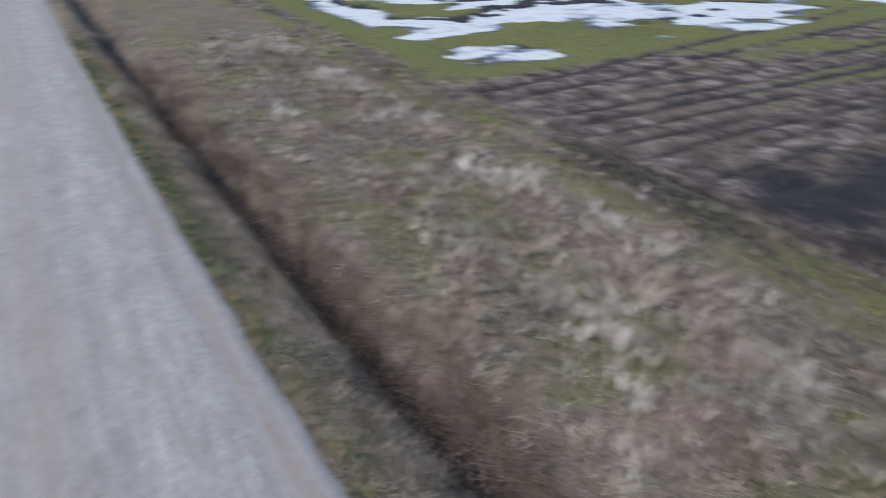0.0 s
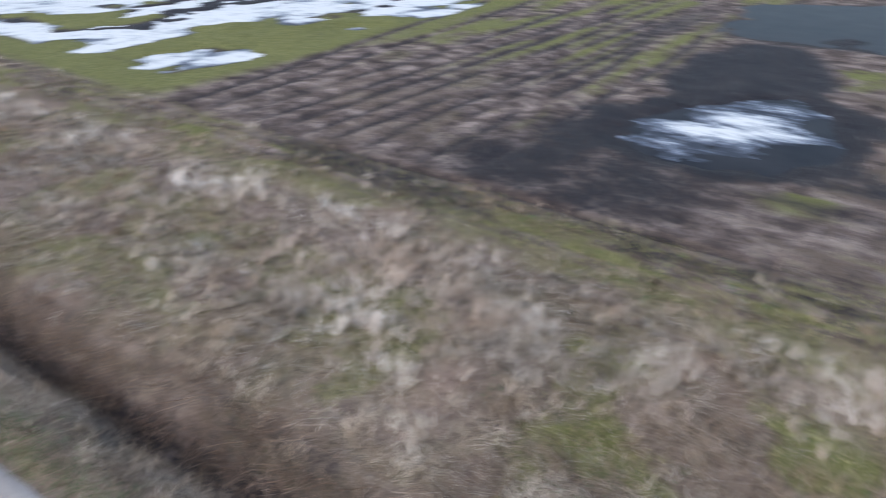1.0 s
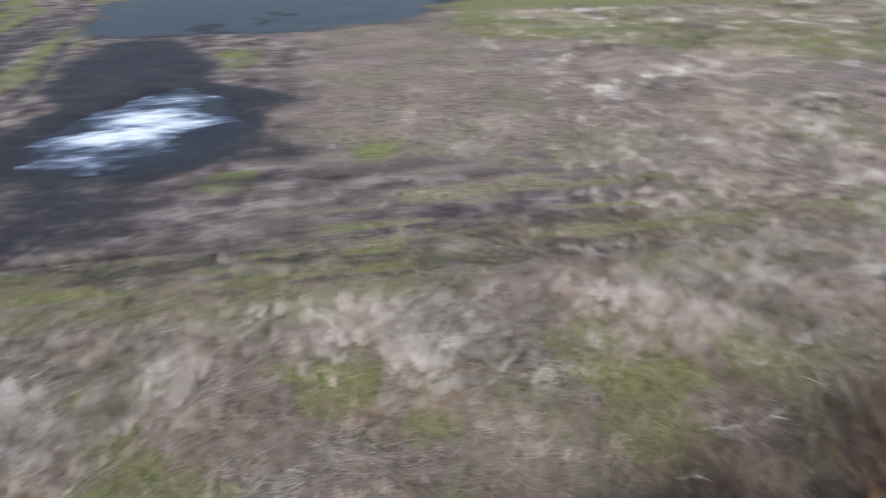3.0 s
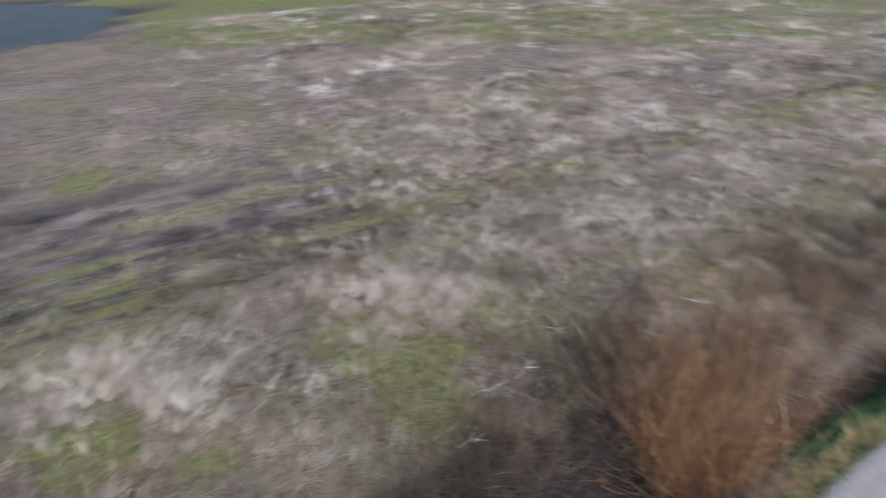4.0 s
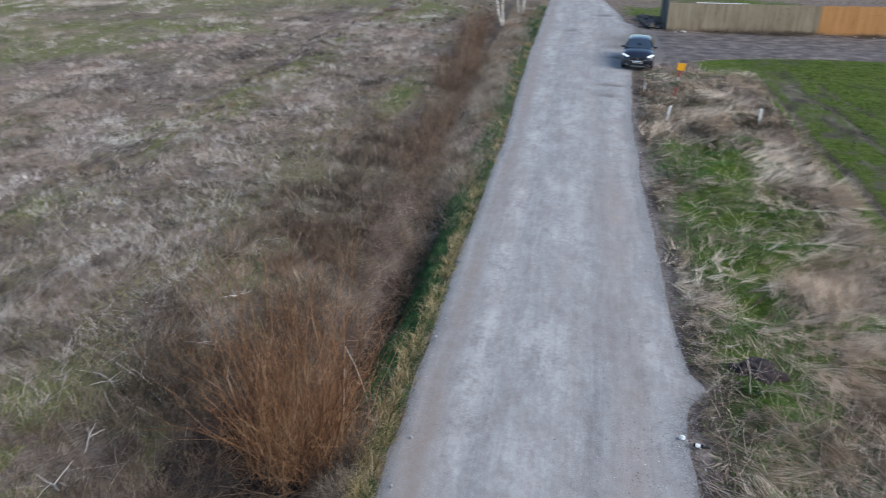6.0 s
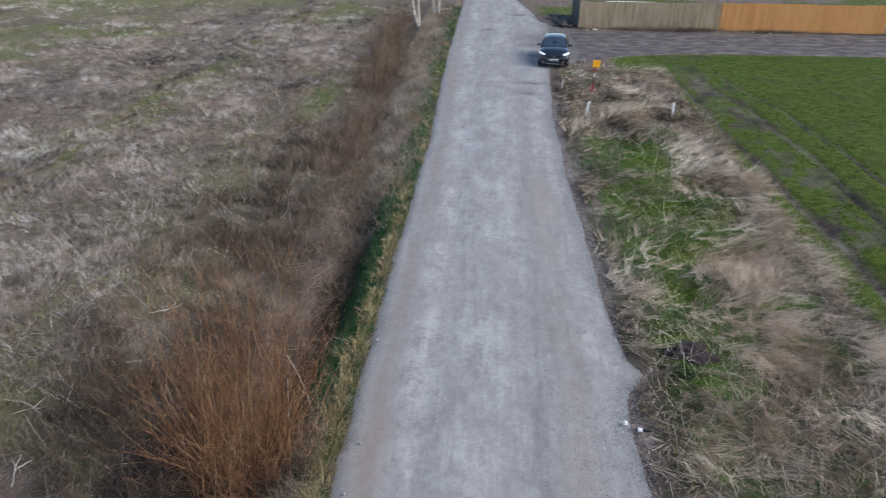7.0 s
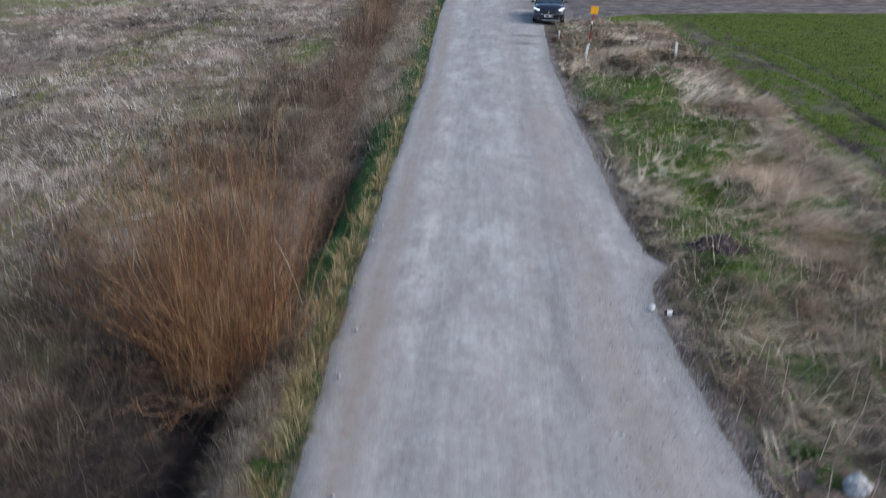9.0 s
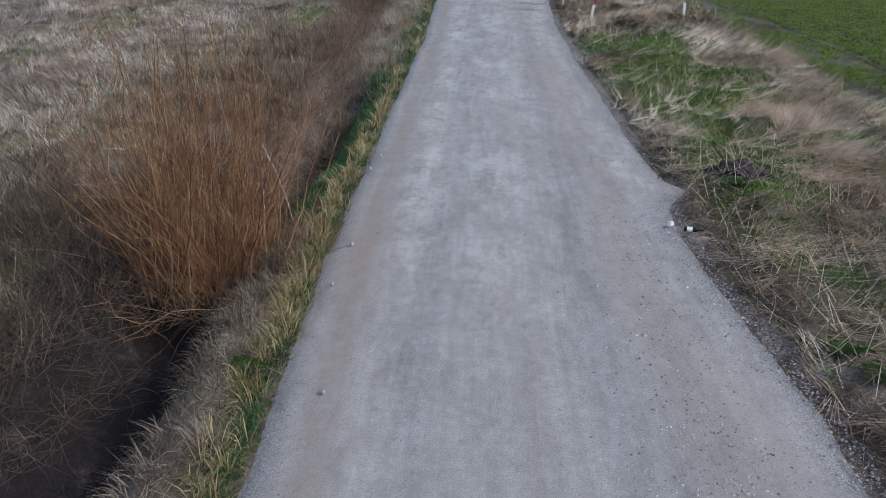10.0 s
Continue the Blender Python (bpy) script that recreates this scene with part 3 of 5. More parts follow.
    wet = np.maximum(wet, right * np.maximum(0.10 + 0.35 * soil, 0.45 * rut(x, y) * smooth(fbm(x, y, 1.0, 77), 0.4, 0.6)))
    wet = np.maximum(wet, 0.95 * bump(x, -19.1, 0.3) * smooth(-y, 2, 6) * smooth(y, -26, -16))
    wet = np.maximum(wet, 0.5 * smooth(-x, 21.5, 23) * smooth(x, -26, -24.5) * smooth(-y, -10, -5) * smooth(y, -8, -4) * smooth(fbm(x * 1.5, y * 0.4, 2.5, 45), 0.3, 0.5))
    mud = np.maximum(mud, 0.42 * smooth(-x, 5.6, 6.4) * smooth(x, -10.5, -7.0) * smooth(y, 4, 9) * smooth(-y, -32, -22))
    mud = np.maximum(mud, 0.85 * smooth(x, road_right(y) + 0.05, road_right(y) + 0.25) * smooth(-x, -road_right(y) - 1.5, -road_right(y) - 0.8) * smooth(-y, -44, -40))
    # Shade painted into the ground under the thickets, strongest from y 0 to 9.
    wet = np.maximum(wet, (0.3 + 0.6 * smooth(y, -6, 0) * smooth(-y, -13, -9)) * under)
    mud = np.maximum(mud, 0.85 * bump(x, -18.95, 0.5) * smooth(-y, -6, 2))
    lines = smooth(fbm(x * 2.6, y * 0.3, 1.8, 104), 0.42, 0.56) * smooth(-x, 15.4, 16.4) * smooth(x, -25, -21) * smooth(-y, -16, -9) * smooth(y, -4, 2)
    mud, green = np.maximum(mud, 0.85 * lines), np.maximum(green * (1 - lines), 0.62 * (1 - lines) * smooth(-x, 15.0, 16.4) * smooth(x, -24, -20) * smooth(-y, -18, -10) * smooth(y, -4, 2) * smooth(fbm(x * 1.2, y * 0.5, 2.0, 105), 0.36, 0.5))
    mud = np.maximum(mud, 0.9 * bump(x, -17.6, 1.6) * smooth(-y, -9, -3) * smooth(y, -26, -20) * smooth(fbm(x * 2.4, y * 0.4, 1.8, 84), 0.38, 0.52))
    mud = np.maximum(mud, 1.0 * bump(x, -17.4, 1.7) * smooth(fbm(x * 3.0, y * 0.35, 1.6, 76), 0.45, 0.53))
    green = green * (1 - 0.75 * bump(x, -17.4, 1.7) * smooth(fbm(x * 3.0, y * 0.35, 1.6, 76), 0.45, 0.53))
    # Ground below the near briars, darkened in place of their shade.
    wet = np.maximum(wet, 0.95 * smooth(blob(x, y, -5.5, 5.5, 1.7, 6.0), 0.2, 0.55))
    wet = np.maximum(wet, smooth(lake(x, y), 0.45, 0.8))
    wet = np.maximum(wet, 0.4 * lines)
    wet = np.maximum(wet, 0.7 * bump(x, -17.8, 1.6) * smooth(-y, -9, -3) * smooth(y, -26, -20) * smooth(fbm(x * 2.4, y * 0.4, 1.8, 84), 0.42, 0.55))
    wet = np.maximum(wet, 0.8 * blob(x, y, -57, 24.2, 3.2, 1.0))
    wet = np.maximum(wet, 0.8 * blob(x, y, -10.9, 9.0, 0.5, 0.35))
    # Muddy ditch floor; the shade of its depth is put into the colour too.
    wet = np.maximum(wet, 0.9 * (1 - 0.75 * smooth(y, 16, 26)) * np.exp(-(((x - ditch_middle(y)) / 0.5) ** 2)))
    return np.stack([green * (1 - wet) * (1 - np.where(x > 0, 0.45, 0.9) * rut(x, y)), mud, wet, 0.65 * smooth(-x, 17, 24) * smooth(y, -8, 4) + np.maximum(smooth(y, 12, 24) * smooth(-x, 9, 14), 0.8 * smooth(-y, 6, 13) * smooth(-x, 6.6, 8.0) * smooth(x, -16.2, -15.0)) * (1 - smooth(-x, 17, 24)) + 2.0 * (x > 2)], 1)


gx, gy, quads = grid(
    stretch((-2400, -400, 500), (-400, -120, 40), (-120, -75, 3), (-75, -45, 0.6), (-45, -19.6, 0.4), (-19.6, -18.4, 0.1), (-18.4, -7.5, 0.22), (-7.5, -1.4, 0.13), (-1.4, 2.5, 0.5), (2.5, 10.5, 0.16), (10.5, 16, 0.22), (16, 40, 0.8), (40, 100, 4), (100, 400, 60), (400, 2400, 500)),
    stretch((-2400, -400, 500), (-400, -120, 40), (-120, -70, 3), (-70, -35, 0.5), (-35, -10, 0.36), (-10, 30, 0.28), (30, 62, 0.42), (62, 85, 1), (85, 130, 5), (130, 400, 40), (400, 2400, 500)),
)
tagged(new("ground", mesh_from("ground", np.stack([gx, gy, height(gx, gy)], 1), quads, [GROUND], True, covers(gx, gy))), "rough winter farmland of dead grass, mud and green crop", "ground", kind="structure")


# The gravel road: ragged edges, a slight crown, shallow wheel tracks.
ys = stretch((-420, -70, 8), (-70, -10, 0.5), (-10, 50, 0.2), (50, 90, 0.8), (90, 420, 8))
us = np.linspace(0, 1, 34)
uu, yy = np.meshgrid(us, ys)
uu, yy = uu.ravel(), yy.ravel()
spur = 0.42 * np.exp(-np.abs((yy - 12.95) / 0.5) ** 2) + 0.25 * smooth(yy, 12.6, 13.1) * smooth(-yy, -16, -13.2)
junction = 3.4 * smooth(yy, 42.5, 47.5) * smooth(-yy, -59.5, -56)
lo = road_left(yy) + 0.16 * (fbm(yy, yy * 0, 1.1, 31) - 0.5)
hi = road_right(yy) + 0.15 + 0.22 * (fbm(yy, yy * 0 + 9, 1.1, 32) - 0.5) + spur + junction
xx = lo + (hi - lo) * uu
edge = np.minimum(uu, 1 - uu)
zz = 0.035 + 0.05 * smooth(edge, 0, 0.3) - 0.07 * smooth(-edge, -0.03, 0) + 0.012 * (fbm(xx * 2, yy * 0.3, 1.2, 33) - 0.5)
zz = zz - 0.03 * (bump(xx, -1.2, 0.3) + bump(xx, 1.0, 0.3))
k = (np.arange(len(ys) - 1)[:, None] * len(us) + np.arange(len(us) - 1)[None]).ravel()
tan = np.clip(bump(xx, lo + 0.62, 0.26) * smooth(fbm(xx, yy, 4, 34), 0.25, 0.5) + 0.7 * bump(xx, hi - 1.15, 0.7) * smooth(-yy, -40, -30) * smooth(fbm(xx * 1.6, yy * 0.5, 1.6, 37), 0.32, 0.58), 0, 1)
hole = 0
for hx, hy, rx, ry in ((1.9, 36.8, 0.7, 0.35), (2.1, 39.0, 0.9, 0.25), (2.4, 46, 0.8, 0.4), (2.6, 49.5, 1.1, 0.9), (3.6, 52, 2.5, 2.0), (1.6, 62, 0.9, 0.5), (-1.0, 55, 0.5, 0.5)):
    hole = np.maximum(hole, blob(xx, yy, hx, hy, rx, ry))
hole = np.clip(hole * 0.9 + 0.95 * smooth(xx, 2.9, 4.0) * smooth(yy, 43, 46), 0, 1)
loose = np.clip(1.0 * smooth(0.42 + 0.5 * (fbm(xx, yy, 1.2, 35) - 0.5) - (hi - xx), 0, 0.3) + 0.7 * smooth(0.3 + 0.3 * (fbm(xx, yy, 1, 36) - 0.5) - (xx - lo), 0, 0.25), 0, 1)
pale = bump(xx, lo + 1.35, 0.38) * smooth(fbm(xx, yy * 0.5, 1.4, 46), 0.4, 0.6) + 0.9 * bump(xx, 0.05, 0.6) * smooth(fbm(xx, yy * 0.6, 1.4, 47), 0.45, 0.62) + bump(xx, hi - 0.75, 0.3) * smooth(fbm(xx, yy * 0.4, 1.4, 48), 0.3, 0.55)
pale = 1.0 * np.clip(pale, 0, 1) * (0.12 + 0.88 * smooth(yy, 2, 16))
road_mesh = mesh_from("road", np.stack([xx, yy, zz - 0.06 * hole], 1), np.stack([k, k + 1, k + len(us) + 1, k + len(us)], 1), [ROAD], True, np.stack([tan, hole, loose, pale], 1))
tagged(new("road", road_mesh), "grey gravel lane with pale tyre tracks and worn edges", "road", kind="structure")

# The dirt side road in front of the fence.
xs, ys = stretch((4.4, 40, 0.5), (40, 150, 6)), np.linspace(47, SIDE_FAR + 0.4, 24)
sx, sy, sq = grid(xs, ys)
near = side_near(sx) - 0.3 + 0.6 * (fbm(sx, sx * 0, 2, 41) - 0.5)
fx = (sy - ys[0]) / (ys[-1] - ys[0])
sy = near + (SIDE_FAR + 0.4 + 0.4 * (fbm(sx, sx * 0, 2, 42) - 0.5) - near) * fx
sz = 0.03 + 0.05 * smooth(np.minimum(fx, 1 - fx), 0, 0.15) + 0.05 * (fbm(sx * 0.4, sy, 1.2, 43) - 0.5) - 0.05 * (bump(fx, 0.35, 0.06) + bump(fx, 0.62, 0.06))
sz = sz - 0.1 * (np.minimum(fx, 1 - fx) < 0.001) - 0.15 * smooth(-sx, -5.6, -4.6)
DIRT, dn, dl, db = material("dark_dirt", 0.75, 0, 0.35)
dl.new(ramp(dn, dl, tex_noise(dn, dl, 1.5, 8, (0.7, 1.0, 1)), (0.33, (0.055, 0.045, 0.042)), (0.5, (0.115, 0.097, 0.088)), (0.66, (0.21, 0.18, 0.16))), db.inputs["Base Color"])
relief(dn, dl, db, tex_noise(dn, dl, 12, 6), 0.5, 0.04)
tagged(new("side_road", mesh_from("side_road", np.stack([sx, sy, sz], 1), sq, [DIRT], True)), "dark muddy dirt track beside a board fence", "road", kind="structure")

# Standing water in the field's hollows; the ground's own relief draws the shores.
for x0, x1, y0, y1, words in ((-90, -19.6, -100, -33, "flood water standing on a green field"), (-43, -23, -14.5, -1, "dark puddle in a muddy field"), (-88, -51, -18, 13, "grey flood water lying far across the field")):
    wx, wy, wq = grid(np.linspace(x0, x1, 3), np.linspace(y0, y1, 3))
    tagged(new("water", mesh_from("water", np.stack([wx, wy, wx * 0 + WATER], 1), wq, [WATER_MAT])), words, "water", kind="structure")


def ice_sheet(x0, x1, y0, y1, step, share, words):
    """White ice on the water wherever share(x, y) is over nothing."""
    x, y, q = grid(np.arange(x0, x1, step), np.arange(y0, y1, step))
    s = share(x, y)
    q = q[(s[q] > 0.02).all(1)]
    used, q = np.unique(q, return_inverse=True)
    x, y, s = x[used], y[used], s[used]
    me = mesh_from("ice", np.stack([x, y, WATER + 0.004 + 0.03 * smooth(s, 0, 0.4)], 1), q.reshape(-1, 4), [ICE], True, np.stack([s, s, s, s * 0 + 1], 1))
    tagged(new("ice", me), words, "ice", kind="structure")


ice_sheet(-42, -23, -14, -1, 0.14, lambda x, y: np.clip(1.0 * smooth(blob(x + 0.35 * (y + 7), y, -32.4, -7.1, 4.3, 3.1) + 1.3 * (fbm(x * 1.5, y * 0.6, 2.2, 51, 5) - 0.5), 0.16, 1.0) * smooth(blob(x, y, -32.4, -7.1, 6.4, 4.8), 0.1, 0.4), 0, 1) * (height(x, y) < WATER + 0.03), "white ice over a dark field puddle")
ice_sheet(-78, -20, -80, -34, 0.3, lambda x, y: 0.8 * smooth(lake(x, y) + 1.5 * (fbm(x * 0.8 + y * 0.3, y * 1.2, 3.4, 52, 5) - 0.5), 0.15, 0.9) * (1 - smooth(height(x, y), WATER + 0.01, WATER + 0.05)) + 0.2 * (height(x, y) < WATER + 0.03), "broken sheets of white ice on flooded grass")


# ---------------------------------------------------------------- grass and straw
def stuff(me, label, category="grass"):
    return tagged(new(me.name, me), label, category, kind="stuff")


def rnd(a, b, n):
    return RNG.uniform(a, b, n)


def off_road(x, y):
    return ((x < road_left(y) + 0.05) | (x > road_right(y) + 0.2 + 0.7 * bump(y, 13.1, 0.35))) & ~((y > side_near(x) - 0.1) & (x > 2) & (y < 56.2))


def near_fall(x, y, full=16.0, floor=0.28):
    """Thinner cover away from the middle of the plan."""
    d = np.hypot(x, y - 4)
    return np.clip((full / np.maximum(d, 1)) ** 1.5, floor, 1)


def flow(x, y, seed, base=0.0, spread=2.6):
    return base + spread * 2 * (fbm(x, y, 3.5, seed, 2) - 0.5) * 2


def tussocks(cx, cy, per, radius, seed, base, spread, chaos, radial=0.5):
    """Places and directions of blades gathered in tufts, with the lot of each tuft."""
    count = RNG.poisson(per, len(cx)).clip(3)
    tuft = np.repeat(np.arange(len(cx)), count)
    n = len(tuft)
    r, a = radius * rnd(0.7, 1.4, len(cx))[tuft] * np.sqrt(rnd(0, 1, n)), rnd(0, 6.3, n)
    x, y = cx[tuft] + r * np.cos(a), cy[tuft] + r * np.sin(a)
    lay = (flow(cx, cy, seed, base, spread) + RNG.normal(0, chaos, len(cx)))[tuft]
    dx, dy = np.cos(lay) + radial * np.cos(a), np.sin(lay) + radial * np.sin(a)
    az = np.arctan2(dy, dx) + RNG.normal(0, 0.35, n)
    return x, y, az, tuft


# Tall pale straw in the belt along the field.
def belt(x, y):
    south = smooth(-y, 3, 8)
    inside = smooth(-x, 9.6 - 2.0 * south, 12.0 - 2.6 * south) * smooth(x, -15.2, -14.0)
    wide = smooth(y, 7, 18) * smooth(-x, 8.5, 11) * smooth(x, -48, -38) * 0.8
    return np.maximum(inside, wide) * (1 - 0.85 * blob(x, y, -28.5, 51, 7, 2.6)) * (1 - 0.7 * bump(x + 0.06 * (y - 20), -17.2, 1.5) * smooth(y, 8, 14)) * (1 - 0.5 * smooth(fbm(x, y, 2.2, 66), 0.49, 0.57) * smooth(x, -13.5, -11.5)) * (0.2 + 0.8 * smooth(fbm(x, y, 2.2, 61), 0.34, 0.58)) * near_fall(x, y, 18, 0.45)


cx, cy = scatter(52000, -30, -6.4, -50, 56, belt)
x, y, az, tuft = tussocks(cx, cy, 15, 0.12, 63, 2.2, 2.0, 0.6, 0.4)
n, big, limp = len(x), (rnd(0.35, 0.8, len(cx)) * (1 - 0.4 * smooth(cy, 8, 16)))[tuft], rnd(0.0, 0.7, len(cx))[tuft]
stuff(blades("straw", MEADOW, x, y, big * rnd(0.6, 1.1, n), rnd(0.004, 0.009, n) * (1 + 0.05 * np.hypot(x, y)), az + RNG.normal(0, 0.4, n), limp + rnd(0.1, 0.6, n), rnd(0.1, 0.8, n), tone=((0.55 * rnd(0, 1, len(cx)) + 0.36 * vnoise(cx, cy, 1.6, 98) + 0.06 + 0.12 * smooth(-cy, 5, 12)) * (1 - 0.2 * smooth(cy, 8, 16)))[tuft] + rnd(-0.12, 0.12, n)), "tall pale dead straw, partly flattened, in a rough meadow")


# Close cover of short dead straw, leaning with the wind, over the wide meadow.
def wide_meadow(x, y):
    north = smooth(y, 6, 13) * smooth(-x, 9.2, 11.4) * (1 - 0.6 * bump(x + 0.06 * (y - 20), -17.2, 1.6) * smooth(fbm(x * 1.4, y * 0.5, 2.6, 99), 0.34, 0.55))
    west = smooth(-x, 19.5, 22) * smooth(y, -3, 4) * smooth(x, -60, -48)
    bare = smooth(fbm(x * 1.3, y * 0.6, 3.0, 90), 0.56, 0.66) + blob(x, y, -28.5, 51, 7, 2.6) + 0.8 * blob(x, y, -31, 42, 5, 2.2) + 0.5 * smooth(-x, 21.8, 22.8) * smooth(x, -26.0, -24.4) * smooth(-y, -13, -8)
    return np.maximum(north * (1 - 0.75 * smooth(-x, 15.6, 17) * smooth(-y, -18, -10)), 0.22 * west) * (0.22 + 0.78 * smooth(fbm(x, y, 0.8, 97, 2), 0.40, 0.56)) * smooth(-y, -72, -58) * np.clip((26 / np.maximum(np.hypot(x, y), 1)) ** 0.8, 0.4, 1) * (1 - 0.94 * np.clip(bare, 0, 1))


x, y = scatter(640000, -58, -7.6, -4, 72, wide_meadow)
n = len(x)
lot = 1.5 * fbm(x, y, 3.2, 92, 3) + 0.8 * vnoise(x, y, 0.45, 93) - 0.74 - 0.15 * smooth(-x, 19, 23) * smooth(-y, -20, -10) - 0.16 * smooth(np.hypot(x, y), 34, 55)
stuff(blades("meadow_straw", MEADOW, x, y, rnd(0.15, 0.5, n) * (0.7 + 0.6 * vnoise(x, y, 1.1, 94)), rnd(0.005, 0.010, n) * (1 + 0.05 * np.hypot(x, y)), flow(x, y, 95, 2.4, 1.4) + RNG.normal(0, 0.7, n), rnd(0.5, 1.25, n), rnd(0.0, 0.5, n), tone=lot + rnd(-0.2, 0.3, n), short=True), "short grey-brown dead straw covering a wide meadow")


def tangle(x, y):
    return blob(x, y, -5.8, 5.5, 1.3, 4.5)


def brown_zone(x, y):
    return smooth(-x, 5.6, 6.4) * smooth(x, -10.5, -7.0) * smooth(y, 4, 9) * smooth(-y, -32, -22)


# Low brown and mossy growth between the thicket and the straw, and on the far meadow.
def low(x, y):
    inside = smooth(-x, -ditch_middle(y) + 0.6, -ditch_middle(y) + 1.3) * smooth(x, -19.3, -18.2)
    return inside * (1 - 0.6 * smooth(-x, 11, 13) * smooth(x, -16.5, -15)) * near_fall(x, y, 15)


cx, cy = scatter(14000, -19.5, -4.5, -55, 70, lambda x, y: low(x, y) * (1 - 0.4 * brown_zone(x, y)) * (1 - 0.2 * bump(x, -17.7, 1.5) - 0.5 * bump(x, -17.4, 1.8) * smooth(-y, -8, -3)) * (1 - (0.3 + 0.5 * smooth(y, -14, -4)) * smooth(fbm(x, y, 2.2, 66), 0.49, 0.57)) * (1 - 0.85 * tangle(x, y)) * (0.25 + 0.75 * smooth(fbm(x, y, 1.7, 64), 0.36, 0.58)))
x, y, az, tuft = tussocks(cx, cy, 34, 0.2, 65, 0.4, 2.6, 0.8)
n, limp = len(x), rnd(0.3, 1.1, len(cx))[tuft]
stuff(blades("dead_grass", ROUGH, x, y, rnd(0.18, 0.5, n), rnd(0.004, 0.010, n) * (1 + 0.05 * np.hypot(x, y)), az + RNG.normal(0, 0.5, n), limp + rnd(0, 0.4, n), rnd(0.0, 0.7, n), tone=((rnd(0, 1, len(cx)) + 0.45 * smooth(-cy, -6, 0)) * (1 - 0.3 * brown_zone(cx, cy)))[tuft]), "greyish matted dead grass on rough ground")
x, y = scatter(80000, -19.5, -4.5, -40, 50, lambda x, y: low(x, y) * (1 - 0.8 * tangle(x, y)) * (0.15 + 0.85 * smooth(fbm(x, y, 1.5, 60), 0.48, 0.62)))
n = len(x)
stuff(blades("dead_stalks", BROWN, x, y, rnd(0.2, 0.6, n), rnd(0.006, 0.012, n) * (1 + 0.045 * np.hypot(x, y)), rnd(0, 6.3, n), rnd(0.1, 1.4, n), rnd(0.0, 0.7, n)), "brown dead weed stalks scattered through a meadow", "weeds")
x, y = scatter(260000, -19.3, -5.5, -45, 40, lambda x, y: low(x, y) * np.maximum((0.5 + 0.5 * smooth(y, -14, -4)) * smooth(-x, 6.2, 7.2) * smooth(fbm(x, y, 2.2, 66), 0.43, 0.55), bump(x, -17.1, 2.0) * smooth(fbm(x * 2.2, y * 0.5, 1.6, 69), 0.30, 0.48)))
n = len(x)
stuff(blades("moss_grass", MOSSY, x, y, rnd(0.08, 0.26, n), rnd(0.010, 0.022, n) * (1 + 0.04 * np.hypot(x, y)), rnd(0, 6.3, n), rnd(0.3, 1.2, n), rnd(0.0, 0.8, n), short=True), "yellowish mossy grass in low patches")
x, y = scatter(90000, -19.3, -6.0, -40, 60, lambda x, y: near_fall(x, y) * np.maximum(smooth(fbm(x, y, 1.2, 67), 0.63, 0.7) * low(x, y), np.maximum(0.6 * blob(x, y, -8.9, 35, 0.9, 4.5), 0.5 * bump(x, -17.3, 1.3) * smooth(fbm(x, y, 1.6, 68), 0.5, 0.62))))
n = len(x)
stuff(blades("green_weeds", BANK_GREEN, x, y, rnd(0.08, 0.22, n), rnd(0.014, 0.03, n) * (1 + 0.04 * np.hypot(x, y)), rnd(0, 6.3, n), rnd(0.3, 1.3, n), rnd(0.0, 0.8, n), short=True), "small dark green weeds among dead grass", "weeds")


def stray(n, x0, x1, y0, y1, keep, name, label, mat):
    x, y = scatter(n, x0, x1, y0, y1, keep)
    n = len(x)
    stuff(blades(name, mat, x, y, rnd(0.4, 1.0, n), rnd(0.0025, 0.005, n) * (1 + 0.035 * np.hypot(x, y)), rnd(0, 6.3, n), rnd(0.5, 1.5, n), rnd(-0.3, 0.5, n), lift=rnd(0.04, 0.2, n), tone=rnd(0.8, 1.3, n)), label, "weeds")


stray(8000, -16, -6.2, -30, 45, lambda x, y: low(x, y) * 0.7 * (1 - tangle(x, y)), "stray_stalks", "single bleached stalks caught on top of a rough meadow", MEADOW)


x, y = scatter(110000, -11, -5.4, 3, 33, lambda x, y: brown_zone(x, y) * smooth(fbm(x, y, 1.1, 59), 0.44, 0.56))
n = len(x)
stuff(blades("brown_weeds", BROWN, x, y, rnd(0.25, 0.75, n), rnd(0.005, 0.011, n) * (1 + 0.045 * np.hypot(x, y)), rnd(0, 6.3, n), rnd(0.05, 1.3, n), rnd(-0.2, 0.8, n), tone=0.02 + 0.75 * vnoise(x, y, 0.7, 58)), "tangled brown weeds beside a ditch thicket", "weeds")


# The bank between the road and the ditch.
def bank(x, y):
    return smooth(x, ditch_middle(y) + 0.1, ditch_middle(y) + 0.5) * smooth(-x, -road_left(y) - 0.02, -road_left(y) + 0.14) * np.clip((13 / np.maximum(np.abs(y - 5), 1)) ** 1.3, 0.2, 1)


def bank_places(n, reach, keep):
    """Places on the bank, thick near the lane's open middle and thinner away from it."""
    y = np.where(rnd(0, 1, n) < 0.7, RNG.normal(9, 8, n), rnd(-60, 64, n))
    x = road_left(y) + 0.06 - reach * rnd(0, 1, n)
    ok = (RNG.uniform(0, 1, n) < keep(x, y)) & (x > ditch_middle(y) - 0.1)
    return x[ok], y[ok]


def slope(x, y):
    return road_left(y) - x


def bank_green(x, y):
    return np.maximum(smooth(fbm(x, y, 2.6, 73), 0.44, 0.54) * bump(slope(x, y), 0.55, 0.4) * smooth(np.abs(y - 4), 6, 9), bump(slope(x, y), 0.75, 0.55) * smooth(y, 10.6, 12) * smooth(-y, -24, -21))


